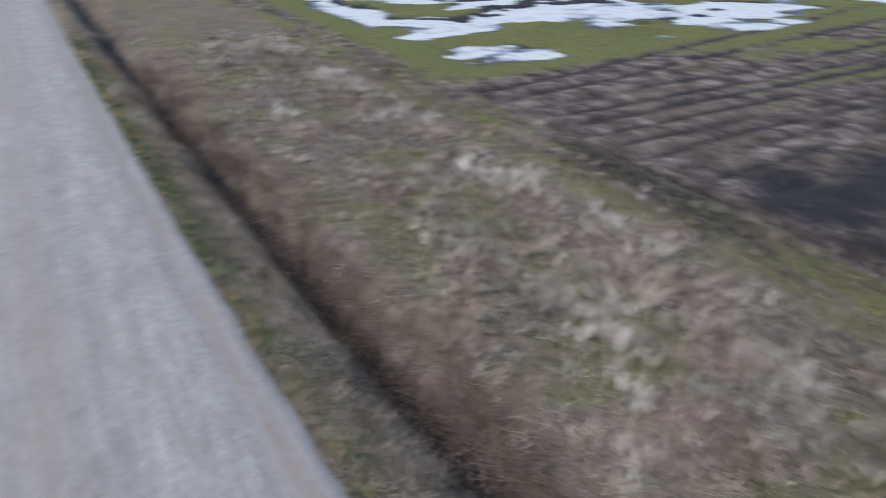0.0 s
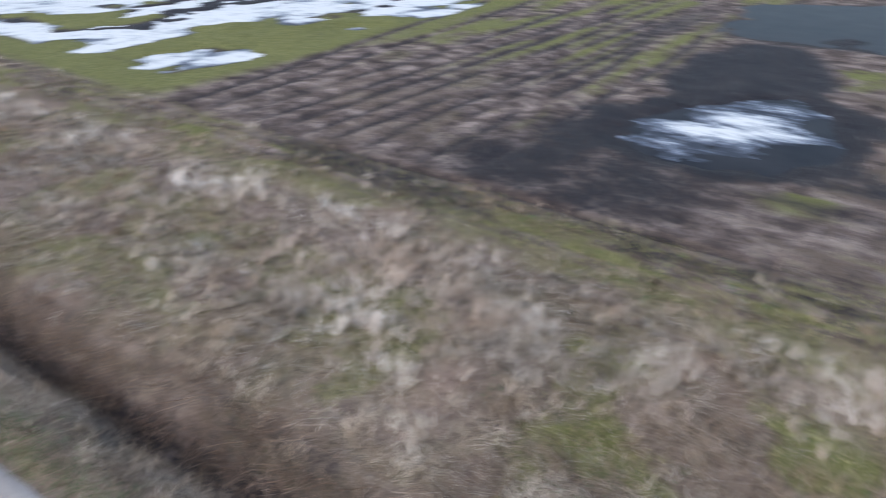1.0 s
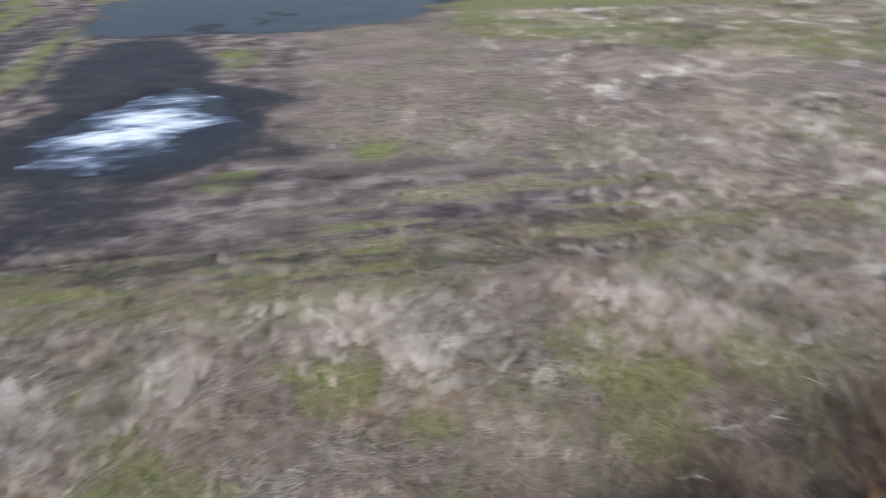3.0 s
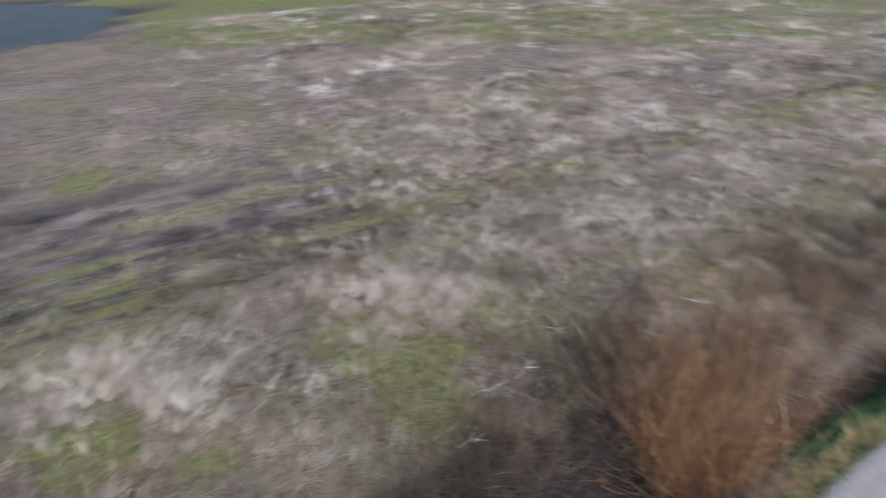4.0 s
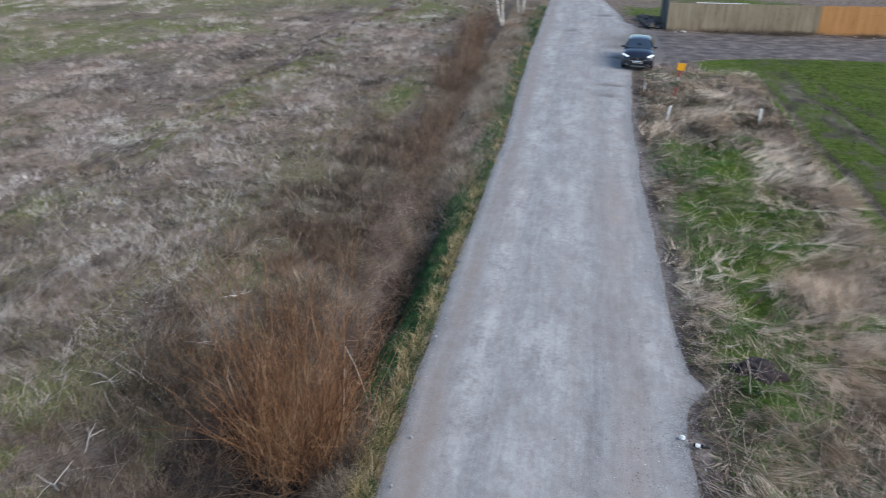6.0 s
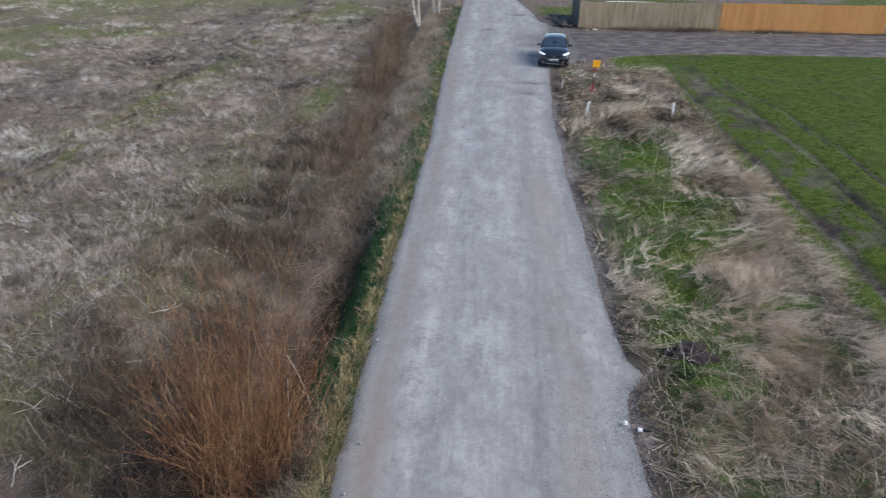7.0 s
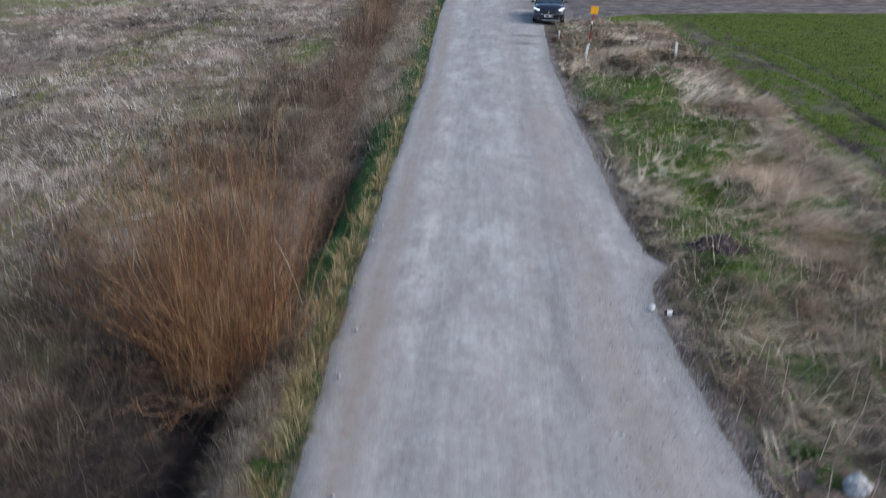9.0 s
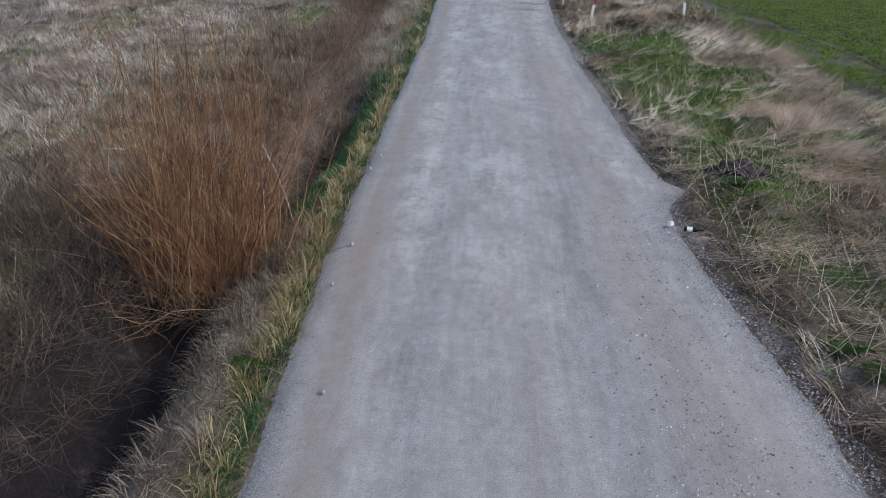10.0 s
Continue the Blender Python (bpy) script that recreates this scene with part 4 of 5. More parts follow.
cx, cy = bank_places(2600, 2.4, lambda x, y: smooth(x, ditch_middle(y) + 0.55, ditch_middle(y) + 1.25) * (1 - 0.9 * bank_green(x, y)) * smooth(slope(x, y), 0.15, 0.4) * (0.35 + 0.65 * smooth(fbm(x, y, 0.9, 71), 0.35, 0.6)))
x, y, az, tuft = tussocks(cx, cy, 42, 0.17, 70, 3.0, 2.0, 1.3, 0.6)
n, limp = len(x), rnd(0.2, 1.1, len(cx))[tuft]
stuff(blades("bank_grass", BANK, x, y, rnd(0.12, 0.45, n), rnd(0.0025, 0.006, n) * (1 + 0.06 * np.abs(y)), az + RNG.normal(0, 0.5, n), limp + rnd(0, 0.4, n), rnd(0.1, 1.0, n), tone=rnd(0, 1, len(cx))[tuft]), "dry tangled grass hanging over a ditch bank")
x, y = bank_places(170000, 1.8, lambda x, y: np.maximum(0.75 * bump(slope(x, y), 0.12, 0.14) * smooth(fbm(x, y, 1.2, 72), 0.36, 0.5), bank_green(x, y)))
n = len(x)
stuff(blades("verge_grass", BANK_GREEN, x, y, rnd(0.08, 0.26, n), rnd(0.008, 0.018, n) * (1 + 0.05 * np.abs(y)), rnd(0, 6.3, n), rnd(0.2, 1.1, n), rnd(0.1, 1.0, n), short=True), "fresh green grass along the lane's edge")
x, y = scatter(60000, -5.2, -2.4, -34, -7, lambda x, y: bump(slope(x, y), 0.32, 0.3) * smooth(fbm(x, y * 0.5, 2.4, 79), 0.42, 0.54))
x2, y2 = scatter(15000, -10.4, -7.2, 27, 43, lambda x, y: blob(x, y, -8.9, 35, 0.85, 4.5) * smooth(fbm(x, y * 0.6, 1.5, 87), 0.32, 0.55))
x, y = np.concatenate([x, x2]), np.concatenate([y, y2])
n = len(x)
stuff(blades("fresh_grass", BANK_GREEN, x, y, rnd(0.08, 0.2, n), rnd(0.015, 0.03, n), rnd(0, 6.3, n), rnd(0.5, 1.3, n), rnd(0.1, 1.0, n), short=True), "fresh green grass in patches by a ditch")
cx, cy = bank_places(1000, 0.5, lambda x, y: bump(slope(x, y), 0.2, 0.14) * np.maximum(smooth(fbm(x, y * 0.6, 1.6, 74), 0.40, 0.54), 0.8 * smooth(y, 3, 5) * smooth(-y, -10, -8)))
x, y, az, tuft = tussocks(cx, cy, 20, 0.09, 75, 0.0, 2.0, 1.5, 1.2)
n = len(x)
stuff(blades("yellow_grass", YELLOW, x, y, rnd(0.18, 0.42, n), rnd(0.005, 0.011, n) * (1 + 0.06 * np.abs(y)), az, rnd(0.1, 0.9, n), rnd(0.2, 1.1, n)), "yellowed grass tussocks at the lane's edge")


# Further along the bank both ways: a green strip by the lane, dry growth down to the ditch.
def far_bank(n, reach, keep):
    y = np.where(rnd(0, 1, n) < 0.55, 20 + 46 * rnd(0, 1, n) ** 1.2, -2 - 48 * rnd(0, 1, n) ** 1.2)
    x = road_left(y) + 0.04 - (reach + 0.4 * (y > 20)) * rnd(0, 1, n)
    ok = rnd(0, 1, n) < keep(x, y)
    return x[ok], y[ok]


x, y = far_bank(90000, 2.4, lambda x, y: smooth(slope(x, y), 0.25, 0.6) * (0.25 + 0.75 * smooth(fbm(x, y, 0.9, 101), 0.38, 0.56)))
n = len(x)
stuff(blades("bank_straw", ROUGH, x, y, rnd(0.18, 0.6, n), rnd(0.007, 0.013, n) * (1 + 0.02 * np.abs(y)), rnd(0, 6.3, n), rnd(0.2, 1.3, n), rnd(0.0, 0.8, n), tone=0.2 + 0.9 * vnoise(x, y, 0.8, 102), short=True), "pale brown dead grass on a ditch bank")
x, y = far_bank(90000, 1.2, lambda x, y: bump(slope(x, y), 0.42, 0.36) * smooth(fbm(x * 0.8, y * 0.35, 2.0, 103), 0.30, 0.45))
n = len(x)
stuff(blades("strip_grass", BANK_GREEN, x, y, rnd(0.08, 0.24, n), rnd(0.010, 0.018, n) * (1 + 0.025 * np.abs(y)), rnd(0, 6.3, n), rnd(0.3, 1.2, n), rnd(0.0, 0.8, n), short=True), "green grass strip along the lane's edge")


# The verge on the other side: matted straw combed over mounds, green between.
def verge(x, y):
    return smooth(x, road_right(y) + 0.15, road_right(y) + 0.8) * smooth(-x, -10.2, -9.2) * smooth(-y, -44, -41.5) * off_road(x, y) * (1 - blob(x, y, 4.5, 6.85, 0.6, 0.6))


cx, cy = scatter(48000, 2.9, 10.0, -4, 46, lambda x, y: verge(x, y) * (0.05 + 0.95 * thatch(x, y)) * np.clip((18 / np.maximum(np.hypot(x, y), 1)) ** 1.0, 0.4, 1) * (0.3 + 0.7 * smooth(fbm(x, y, 1.2, 88), 0.38, 0.55)) * (0.55 + 0.45 * smooth(y, 9, 14)))
x, y, az, tuft = tussocks(cx, cy, 10, 0.09, 81, -0.35, 1.5, 0.55, 0.05)
n, limp, big = len(x), rnd(0.9, 1.5, len(cx))[tuft], (rnd(0.35, 1.05, len(cx)) * (1 - 0.35 * smooth(cy, 30, 40)))[tuft]
wind = (flow(cx, cy, 81, -0.35, 1.5) + RNG.normal(0, 0.6, len(cx)))[tuft]
lot = (0.75 * rnd(0, 1, len(cx)) + 0.6 * vnoise(cx, cy, 1.3, 89))[tuft] - 0.12
stuff(blades("matted_straw", PALE, x, y, big * rnd(0.5, 1.1, n), rnd(0.003, 0.0065, n) * (1 + 0.042 * y.clip(0)), wind + RNG.normal(0, 0.16, n), limp + rnd(-0.05, 0.2, n), rnd(-0.3, 0.3, n), lift=(rnd(0, 0.14, len(cx)))[tuft], tone=1.35 * lot - 0.18 - 0.36 * smooth(-y, -15, -9) + rnd(-0.1, 0.1, n)), "long pale dead grass matted over a roadside verge")
x, y = scatter(80000, 2.9, 10.3, -4, 46, lambda x, y: verge(x, y) * thatch(x, y) * np.clip((14 / np.maximum(np.hypot(x, y), 1)) ** 1.2, 0.3, 1) * (0.12 + 0.88 * smooth(-x, -4.6, -3.7)))
n = len(x)
stuff(blades("verge_thatch", BROWN, x, y, rnd(0.2, 0.5, n), rnd(0.009, 0.018, n) * (1 + 0.035 * y.clip(0)), rnd(0, 6.3, n), rnd(0.7, 1.5, n), rnd(0.0, 0.5, n), lift=rnd(0, 0.06, n)), "brown thatch of dead stalks on a verge")
x, y = scatter(260000, 2.9, 10.3, -8, 46, lambda x, y: verge(x, y) * (1 - 0.9 * thatch(x, y)) * np.clip((14 / np.maximum(np.hypot(x, y), 1)) ** 1.1, 0.3, 1))
n = len(x)
stuff(blades("nettle_growth", GREEN, x, y, rnd(0.06, 0.2, n), rnd(0.014, 0.03, n) * (1 + 0.03 * y.clip(0)), rnd(0, 6.3, n), rnd(0.3, 1.4, n), rnd(0.0, 0.9, n), short=True), "bright green low weeds between mats of straw", "weeds")

stray(14000, 3.4, 9.8, -2, 43, lambda x, y: verge(x, y) * (0.45 + 0.55 * thatch(x, y)) * np.clip((14 / np.maximum(np.hypot(x, y), 1)) ** 1.2, 0.3, 1), "verge_stalks", "single bleached stalks lying across a verge", PALE)

# The green field: short young crop, thin in the ruts.
x, y = scatter(260000, 9.2, 40, 4, 47.5, lambda x, y: smooth(x, 9.3, 9.9) * (1 - rut(x, y)) * np.clip((24 / np.maximum(np.hypot(x, y), 1)) ** 1.5, 0.1, 1) * (0.4 + 0.6 * smooth(fbm(x, y, 1.2, 83), 0.3, 0.55)) * (1 - 0.4 * blob(x, y, 11.3, 41, 1.0, 4.5)) * (1 - 0.6 * smooth(fbm(x, y * 0.6, 0.7, 100), 0.46, 0.62) * smooth(-x, -14.0, -11.5) * smooth(x, 10.3, 10.9)) * off_road(x, y))
n = len(x)
stuff(blades("crop", LAWN, x, y, rnd(0.05, 0.13, n), rnd(0.02, 0.045, n) * (1 + 0.02 * np.hypot(x, y)), rnd(0, 6.3, n), rnd(0.3, 1.3, n), rnd(0.0, 0.6, n), short=True), "short young green crop with wheel ruts", "crop")
x, y = scatter(60000, 9.0, 40, 4, 47.7, lambda x, y: np.maximum(0.95 * bump(x, 9.8, 0.55), 0.9 * bump(y - side_near(x), -1.0, 0.8) * smooth(x, 5, 7)) * off_road(x, y))
n = len(x)
stuff(blades("margin_grass", GREEN, x, y, rnd(0.1, 0.25, n), rnd(0.02, 0.04, n), rnd(0, 6.3, n), rnd(0.2, 1.2, n), rnd(0.0, 0.8, n), short=True), "lush green grass at the crop's margin")


# Pebbles along the road's edges and on its face.
def pebbles(name, x, y, size, label):
    n = len(x)
    base = np.array([[1, 0, -0.4], [0, 1, -0.4], [-1, 0, -0.4], [0, -1, -0.4], [0, 0, 0.7]])
    shape = base[None] * size[:, None, None] * RNG.uniform(0.6, 1.3, (n, 5, 3))
    turn = rnd(0, 6.3, n)
    c, s = np.cos(turn)[:, None], np.sin(turn)[:, None]
    shape = np.stack([shape[..., 0] * c - shape[..., 1] * s, shape[..., 0] * s + shape[..., 1] * c, shape[..., 2]], -1)
    across = (x - road_left(y)) / (road_right(y) + 0.15 - road_left(y))
    rim = np.minimum(across, 1 - across)
    zr = 0.035 + 0.05 * smooth(rim, 0, 0.3) - 0.015 * smooth(-rim, -0.03, 0) - 0.03 * (bump(x, -1.2, 0.3) + bump(x, 1.0, 0.3))
    verts = shape + np.stack([x, y, zr + size * 0.2], 1)[:, None]
    k = np.arange(n)[:, None] * 5
    tris = np.concatenate([k + f for f in ([0, 1, 4], [1, 2, 4], [2, 3, 4], [3, 0, 4])], 1).reshape(-1, 3)
    return stuff(mesh_from(name, verts.reshape(-1, 3), tris, [PEBBLE]), label, "gravel")


PEBBLE = plant("loose_gravel", [(0.0, (0.09, 0.09, 0.095)), (0.4, (0.25, 0.25, 0.255)), (0.85, (0.42, 0.415, 0.41)), (1.0, (0.70, 0.69, 0.67))], 3.0, thin=0)
y1 = rnd(2, 34, 9000)
x1 = road_right(y1) + 0.12 - np.abs(RNG.normal(0, 0.38, 9000)) + 0.2
y2 = rnd(2, 30, 2600)
x2 = road_left(y2) + 0.1 + np.abs(RNG.normal(0, 0.3, 2600))
y3 = rnd(3, 24, 2600)
x3 = rnd(-2.2, 3.0, 2600)
y4 = 2.5 + 13 * rnd(0, 1, 7600) ** 1.3
x4 = 2.1 + RNG.normal(0, 0.55, 7600)
x, y = np.concatenate([x1, x2, x3, x4]), np.concatenate([y1, y2, y3, y4])
pebbles("gravel", x, y, np.concatenate([rnd(0.1, 1, 9000) ** 2 * 0.014 + 0.006, rnd(0.005, 0.013, 2600), rnd(0.004, 0.009, 2600), rnd(0, 1, 7600) ** 3 * 0.018 + 0.008]), "loose grey gravel along the lane's edges")


# ---------------------------------------------------------------- thickets along the ditch
def stems_mesh(name, mat, n, points, spread, az_bias, lean, length, curl, thick, wobble, twig_share=0, base_z=-0.05):
    root = np.zeros((n, 3))
    r, a = spread * np.sqrt(rnd(0, 1, n)), rnd(0, 6.3, n)
    root[:, 0], root[:, 1], root[:, 2] = r * np.cos(a), r * np.sin(a), base_z
    az = a + RNG.normal(0, 0.5 + az_bias, n)
    paths = stem_paths(n, points, root, az, RNG.uniform(*lean, n), RNG.uniform(*length, n), RNG.uniform(*curl, n), wobble)
    rad = np.linspace(1, 0.25, points)[None] * RNG.uniform(*thick, n)[:, None]
    v, q = rods(paths, rad)
    if twig_share:
        m = int(n * twig_share)
        pick, at = RNG.integers(0, n, m), RNG.integers(1, points - 1, m)
        tw = stem_paths(m, 3, paths[pick, at], rnd(0, 6.3, m), rnd(0.3, 1.3, m), rnd(0.15, 0.5, m) * length[1] / 2.4, rnd(-0.4, 0.4, m), 0.05)
        v2, q2 = rods(tw, np.linspace(1, 0.3, 3)[None] * rnd(0.5, 0.9, m)[:, None] * thick[0])
        v, q = np.concatenate([v, v2]), np.concatenate([q, q2 + len(v)])
    return mesh_from(name, v, q, [mat])


def shrub(name, label, category, place, group, *meshes):
    ob = thing(name, label, category, place, group=group)
    for pname, me, words in meshes:
        p = new(pname, me)
        p.parent = ob
        tagged(p, words, kind="stuff")
    return ob


# The coppiced willow on the ditch's edge.
wx, wy = -4.5, 10.0
willow = shrub(
    "willow_bush", "tall leafless willow coppice with many orange-brown shoots beside a ditch", "bush", (wx, wy, float(height(wx, wy)) * 0.4), "",
    ("shoot_crown", stems_mesh("shoot_crown", WILLOW, 350, 7, 1.1, 0.9, (0.02, 0.6), (1.7, 4.6), (-0.4, 0.3), (0.004, 0.011), 0.026, 6.5), "upright orange-brown willow shoots"),
    ("side_growth", stems_mesh("side_growth", WILLOW, 330, 5, 1.35, 0.9, (0.4, 1.35), (0.7, 1.9), (-0.6, 0.5), (0.003, 0.007), 0.06, 5), "thin arching side shoots"),
    ("dead_growth", stems_mesh("dead_growth", BROWN, 420, 4, 1.5, 0.8, (0.5, 1.5), (0.5, 1.5), (-0.1, 0.9), (0.004, 0.007), 0.03, 1.0), "tangled dead canes at the foot"),
)
for dx, dy, tilt, long in ((1.0, 1.3, 0.1, 1.6), (0.75, 0.4, 0.2, 1.5)):
    p = stem_paths(1, 4, np.array([[wx + dx, wy + dy, float(height(wx + dx, wy + dy))]]), rnd(0, 6.3, 1), np.array([tilt]), np.array([long]), np.array([0.2]), 0.01)
    v, q = rods(p, np.linspace(0.006, 0.012, 4)[None], 5)
    tagged(new("dead_reed", mesh_from("dead_reed", v, q, [BLEACHED])), "single bleached dead reed stalk by a willow", "reed", "dead reeds")

# Bramble thickets: four kinds, repeated along the far side of the ditch.
kinds = []
for i, (spread, length, lean, count) in enumerate(((0.8, (0.7, 1.5), (0.2, 1.1), 115), (0.7, (0.9, 1.9), (0.1, 0.8), 100), (1.0, (0.5, 1.1), (0.4, 1.3), 130), (0.6, (1.0, 2.2), (0.05, 0.55), 92))):
    kinds.append(shrub("bramble_thicket", "leafless dark brown bramble thicket over a ditch", "bush", (0, 0, 0), "thickets along the ditch",
        ("cane_tangle", stems_mesh("cane_tangle", BRAMBLE, int(count * 0.8), 4, spread, 1.6, lean, length, (0.0, 1.2), (0.004, 0.012), 0.08, 1.3), "dark brown canes"),
        ("dead_growth", stems_mesh("dead_growth", BANK, int(count * 0.7), 3, spread * 1.2, 1.6, (0.1, 1.2), (0.5, 1.1), (-0.2, 0.9), (0.003, 0.006), 0.05, 0.8), "pale dry stalks")))
used = set()
for step in range(124):
    yy0 = -46 + step * 0.87 + float(rnd(-0.3, 0.3, 1)[0])
    if 1.0 < yy0 < 11.2:
        continue
    row = step % 2
    xx0 = float(ditch_middle(yy0)) - (0.75 if row else 1.5) * (0.72 if yy0 < 0 or yy0 > 13 else 1.0) + float(rnd(-0.3, 0.3, 1)[0])
    tallness = float(rnd(0.6, 1.05, 1)[0]) * (1.0 if yy0 > 12 else 0.85) * (0.8 if row == 0 else 1)
    i = int(RNG.integers(0, 4))
    m = pose(xx0, yy0, float(height(xx0, yy0)) - 0.03, 0, 0, float(rnd(0, 360, 1)[0])) @ Matrix.Diagonal((1, 1, tallness, 1))
    if i not in used:
        kinds[i].matrix_basis = m
        used.add(i)
    else:
        copy_thing(kinds[i], m)
# Thin briars that close over the ditch by the open end of the lane, on the meadow's side. Their bark is darkened for
# the ditch's shade.
briars = []
for spread, length, lean, count in ((0.9, (0.6, 1.4), (0.3, 1.2), 170), (0.8, (0.8, 1.8), (0.1, 0.9), 150)):
    briars.append(shrub("briar", "thin leafless briar tangle over a deep ditch, canes darkened for its shade", "bush", (-6.4, 7.2 - 2 * len(briars), float(height(-6.4, 7.2 - 2 * len(briars))) - 0.03), "briars over the ditch",
        ("cane_tangle", stems_mesh("cane_tangle", SHADED_CANE, count, 5, spread, 1.6, lean, length, (-0.1, 1.1), (0.003, 0.007), 0.07, 2.6), "thin canes with shade-darkened bark"),
        ("dry_growth", stems_mesh("dry_growth", BROWN, int(count * 0.35), 4, spread * 1.1, 1.6, (0.2, 1.3), (0.4, 1.0), (-0.2, 0.9), (0.002, 0.004), 0.05, 1.0), "pale dry stalks")))
for k, (xx0, yy0, big) in enumerate(((-5.9, 5.6, 0.8), (-6.6, 4.2, 0.8), (-5.8, 2.8, 0.7), (-6.9, 10.8, 1.0), (-6.3, 12.2, 1.1), (-5.9, 13.4, 1.1), (-5.5, 4.4, 0.8), (-6.2, 6.3, 0.95), (-6.4, 2.4, 0.8), (-5.9, 8.1, 0.9), (-5.5, 6.9, 0.8), (-6.5, 9.4, 1.0), (-5.6, 3.5, 0.7), (-6.0, 1.2, 0.8), (-6.9, 1.6, 0.8))):
    copy_thing(briars[k % 2], pose(xx0, yy0, float(height(xx0, yy0)) - 0.03, 0, 0, xx0 * 700) @ Matrix.Diagonal((1, 1, big, 1)))
for xx0, yy0, big in ((-3.75, 11.8, 0.4), (-3.6, 9.3, 0.35)):
    copy_thing(briars[0], pose(xx0, yy0, float(height(xx0, yy0)) - 0.03, 0, 0, xx0 * 700) @ Matrix.Diagonal((0.5, 0.7, big, 1)))
for step in range(26):
    yy0 = 12.6 + step * 1.35
    xx0 = float(ditch_middle(yy0)) + 0.2 + float(rnd(-0.25, 0.25, 1)[0])
    copy_thing(kinds[0 if step % 3 else 2], pose(xx0, yy0, float(height(xx0, yy0)) + 0.1, 0, 0, yy0 * 333) @ Matrix.Diagonal((0.8, 0.9, 0.75, 1)))
for step in range(16):
    yy0 = -40 + step * 2.5 + float(rnd(-0.8, 0.8, 1)[0])
    xx0 = float(ditch_middle(yy0)) - 0.05 + float(rnd(-0.3, 0.3, 1)[0])
    copy_thing(kinds[2 if step % 2 else 0], pose(xx0, yy0, float(height(xx0, yy0)), 0, 0, yy0 * 211) @ Matrix.Diagonal((0.85, 1.0, 0.75, 1)))
# Young willows further along the ditch.
far_willow = shrub("willow_shrub", "brown leafless young willow shrub by a ditch", "bush", (-6.9, 37.5, float(height(-6.9, 37.5))), "young willows",
    ("shoot_crown", stems_mesh("shoot_crown", BRAMBLE, 190, 5, 0.8, 0.8, (0.03, 0.55), (0.5, 2.1), (-0.2, 0.4), (0.007, 0.013), 0.03, 2.4), ""))
for xx0, yy0, big in ((-6.6, 41.5, 1.15), (-7.2, 45, 1.2), (-7.4, 49, 1.3), (-7.8, 53.5, 1.4), (-6.2, 31, 0.8), (-6.0, 27.5, 0.75)):
    copy_thing(far_willow, pose(xx0, yy0, float(height(xx0, yy0)), 0, 0, 10 * math.sin(yy0)) @ Matrix.Diagonal((0.85, 2.0, big, 1)))


# Bleached dead branches lying in the meadow.
def dead_branch(place, turn, size):
    ob = thing("dead_branch", "bleached forked dead branch lying in dry grass", "branch", (*place, float(height(*place)) + 0.1), turn, "dead branches")
    for k in range(5):
        root = np.array([[float(rnd(-0.2, 0.2, 1)[0]) * size, 0, 0.04]])
        p = stem_paths(1, 4, root, rnd(-1.2, 1.2, 1) + (k % 2) * 3.1, rnd(1.2, 1.5, 1), rnd(0.25, 0.6, 1) * size, rnd(-0.2, 0.2, 1), 0.04)
        v, q = rods(p, np.linspace(1, 0.5, 4)[None] * rnd(0.008, 0.015, 1)[:, None], 5)
        stick = new("stick", mesh_from("stick", v, q, [BLEACHED]))
        stick.parent = ob
    return ob


for place, turn, size in (((-8.3, 7.8), 30, 1.0), ((-8.45, 8.9), 100, 0.9), ((-9.2, 10.6), 10, 0.8), ((-7.6, 12.4), 140, 0.8), ((-8.0, 14.6), 60, 0.9), ((-11.5, 7.4), 20, 0.7), ((-7.3, 6.6), 75, 0.8)):
    dead_branch(place, turn, size)


# ---------------------------------------------------------------- birches
def birch(place, trunks):
    ob = thing("birch_tree", "slender leafless birch with white bark beside the lane", "tree", (*place, float(height(*place)) - 0.05), group="birches")
    for az, lean, tall, rad in trunks:
        p = stem_paths(1, 9, np.array([[0.15 * math.cos(az), 0.15 * math.sin(az), 0.0]]), np.array([az]), np.array([lean]), np.array([tall]), np.array([-lean * 0.6]), 0.006)
        v, q = rods(p, np.linspace(rad, rad * 0.15, 9)[None], 9)
        t = new("trunk", mesh_from("trunk", v, q, [BIRCH], True))
        t.parent = ob
        m = 46
        at = RNG.integers(3, 9, m)
        limb = stem_paths(m, 5, p[0, at], rnd(0, 6.3, m), rnd(0.5, 1.1, m), rnd(0.6, 1.7, m), rnd(0.0, 0.8, m), 0.03)
        v, q = rods(limb, np.linspace(1, 0.3, 5)[None] * rnd(0.010, 0.02, m)[:, None], 4)
        k = 420
        pick, pos = RNG.integers(0, m, k), RNG.integers(1, 5, k)
        tw = stem_paths(k, 4, limb[pick, pos], rnd(0, 6.3, k), rnd(0.8, 1.8, k), rnd(0.3, 0.8, k), rnd(0.2, 1.0, k), 0.04)
        v2, q2 = rods(tw, np.linspace(1, 0.4, 4)[None] * rnd(0.003, 0.006, k)[:, None], 3)
        c = new("crown", mesh_from("crown", np.concatenate([v, v2]), np.concatenate([q, q2 + len(v)]), [BRAMBLE]))
        c.parent = ob
        tagged(c, "bare dark twigs")


birch((-6.3, 57.2), ((3.0, 0.34, 7.5, 0.11), (2.0, 0.12, 8.5, 0.10)))
birch((-5.4, 61.5), ((0.4, 0.15, 8.0, 0.10), (3.6, 0.22, 6.5, 0.08)))


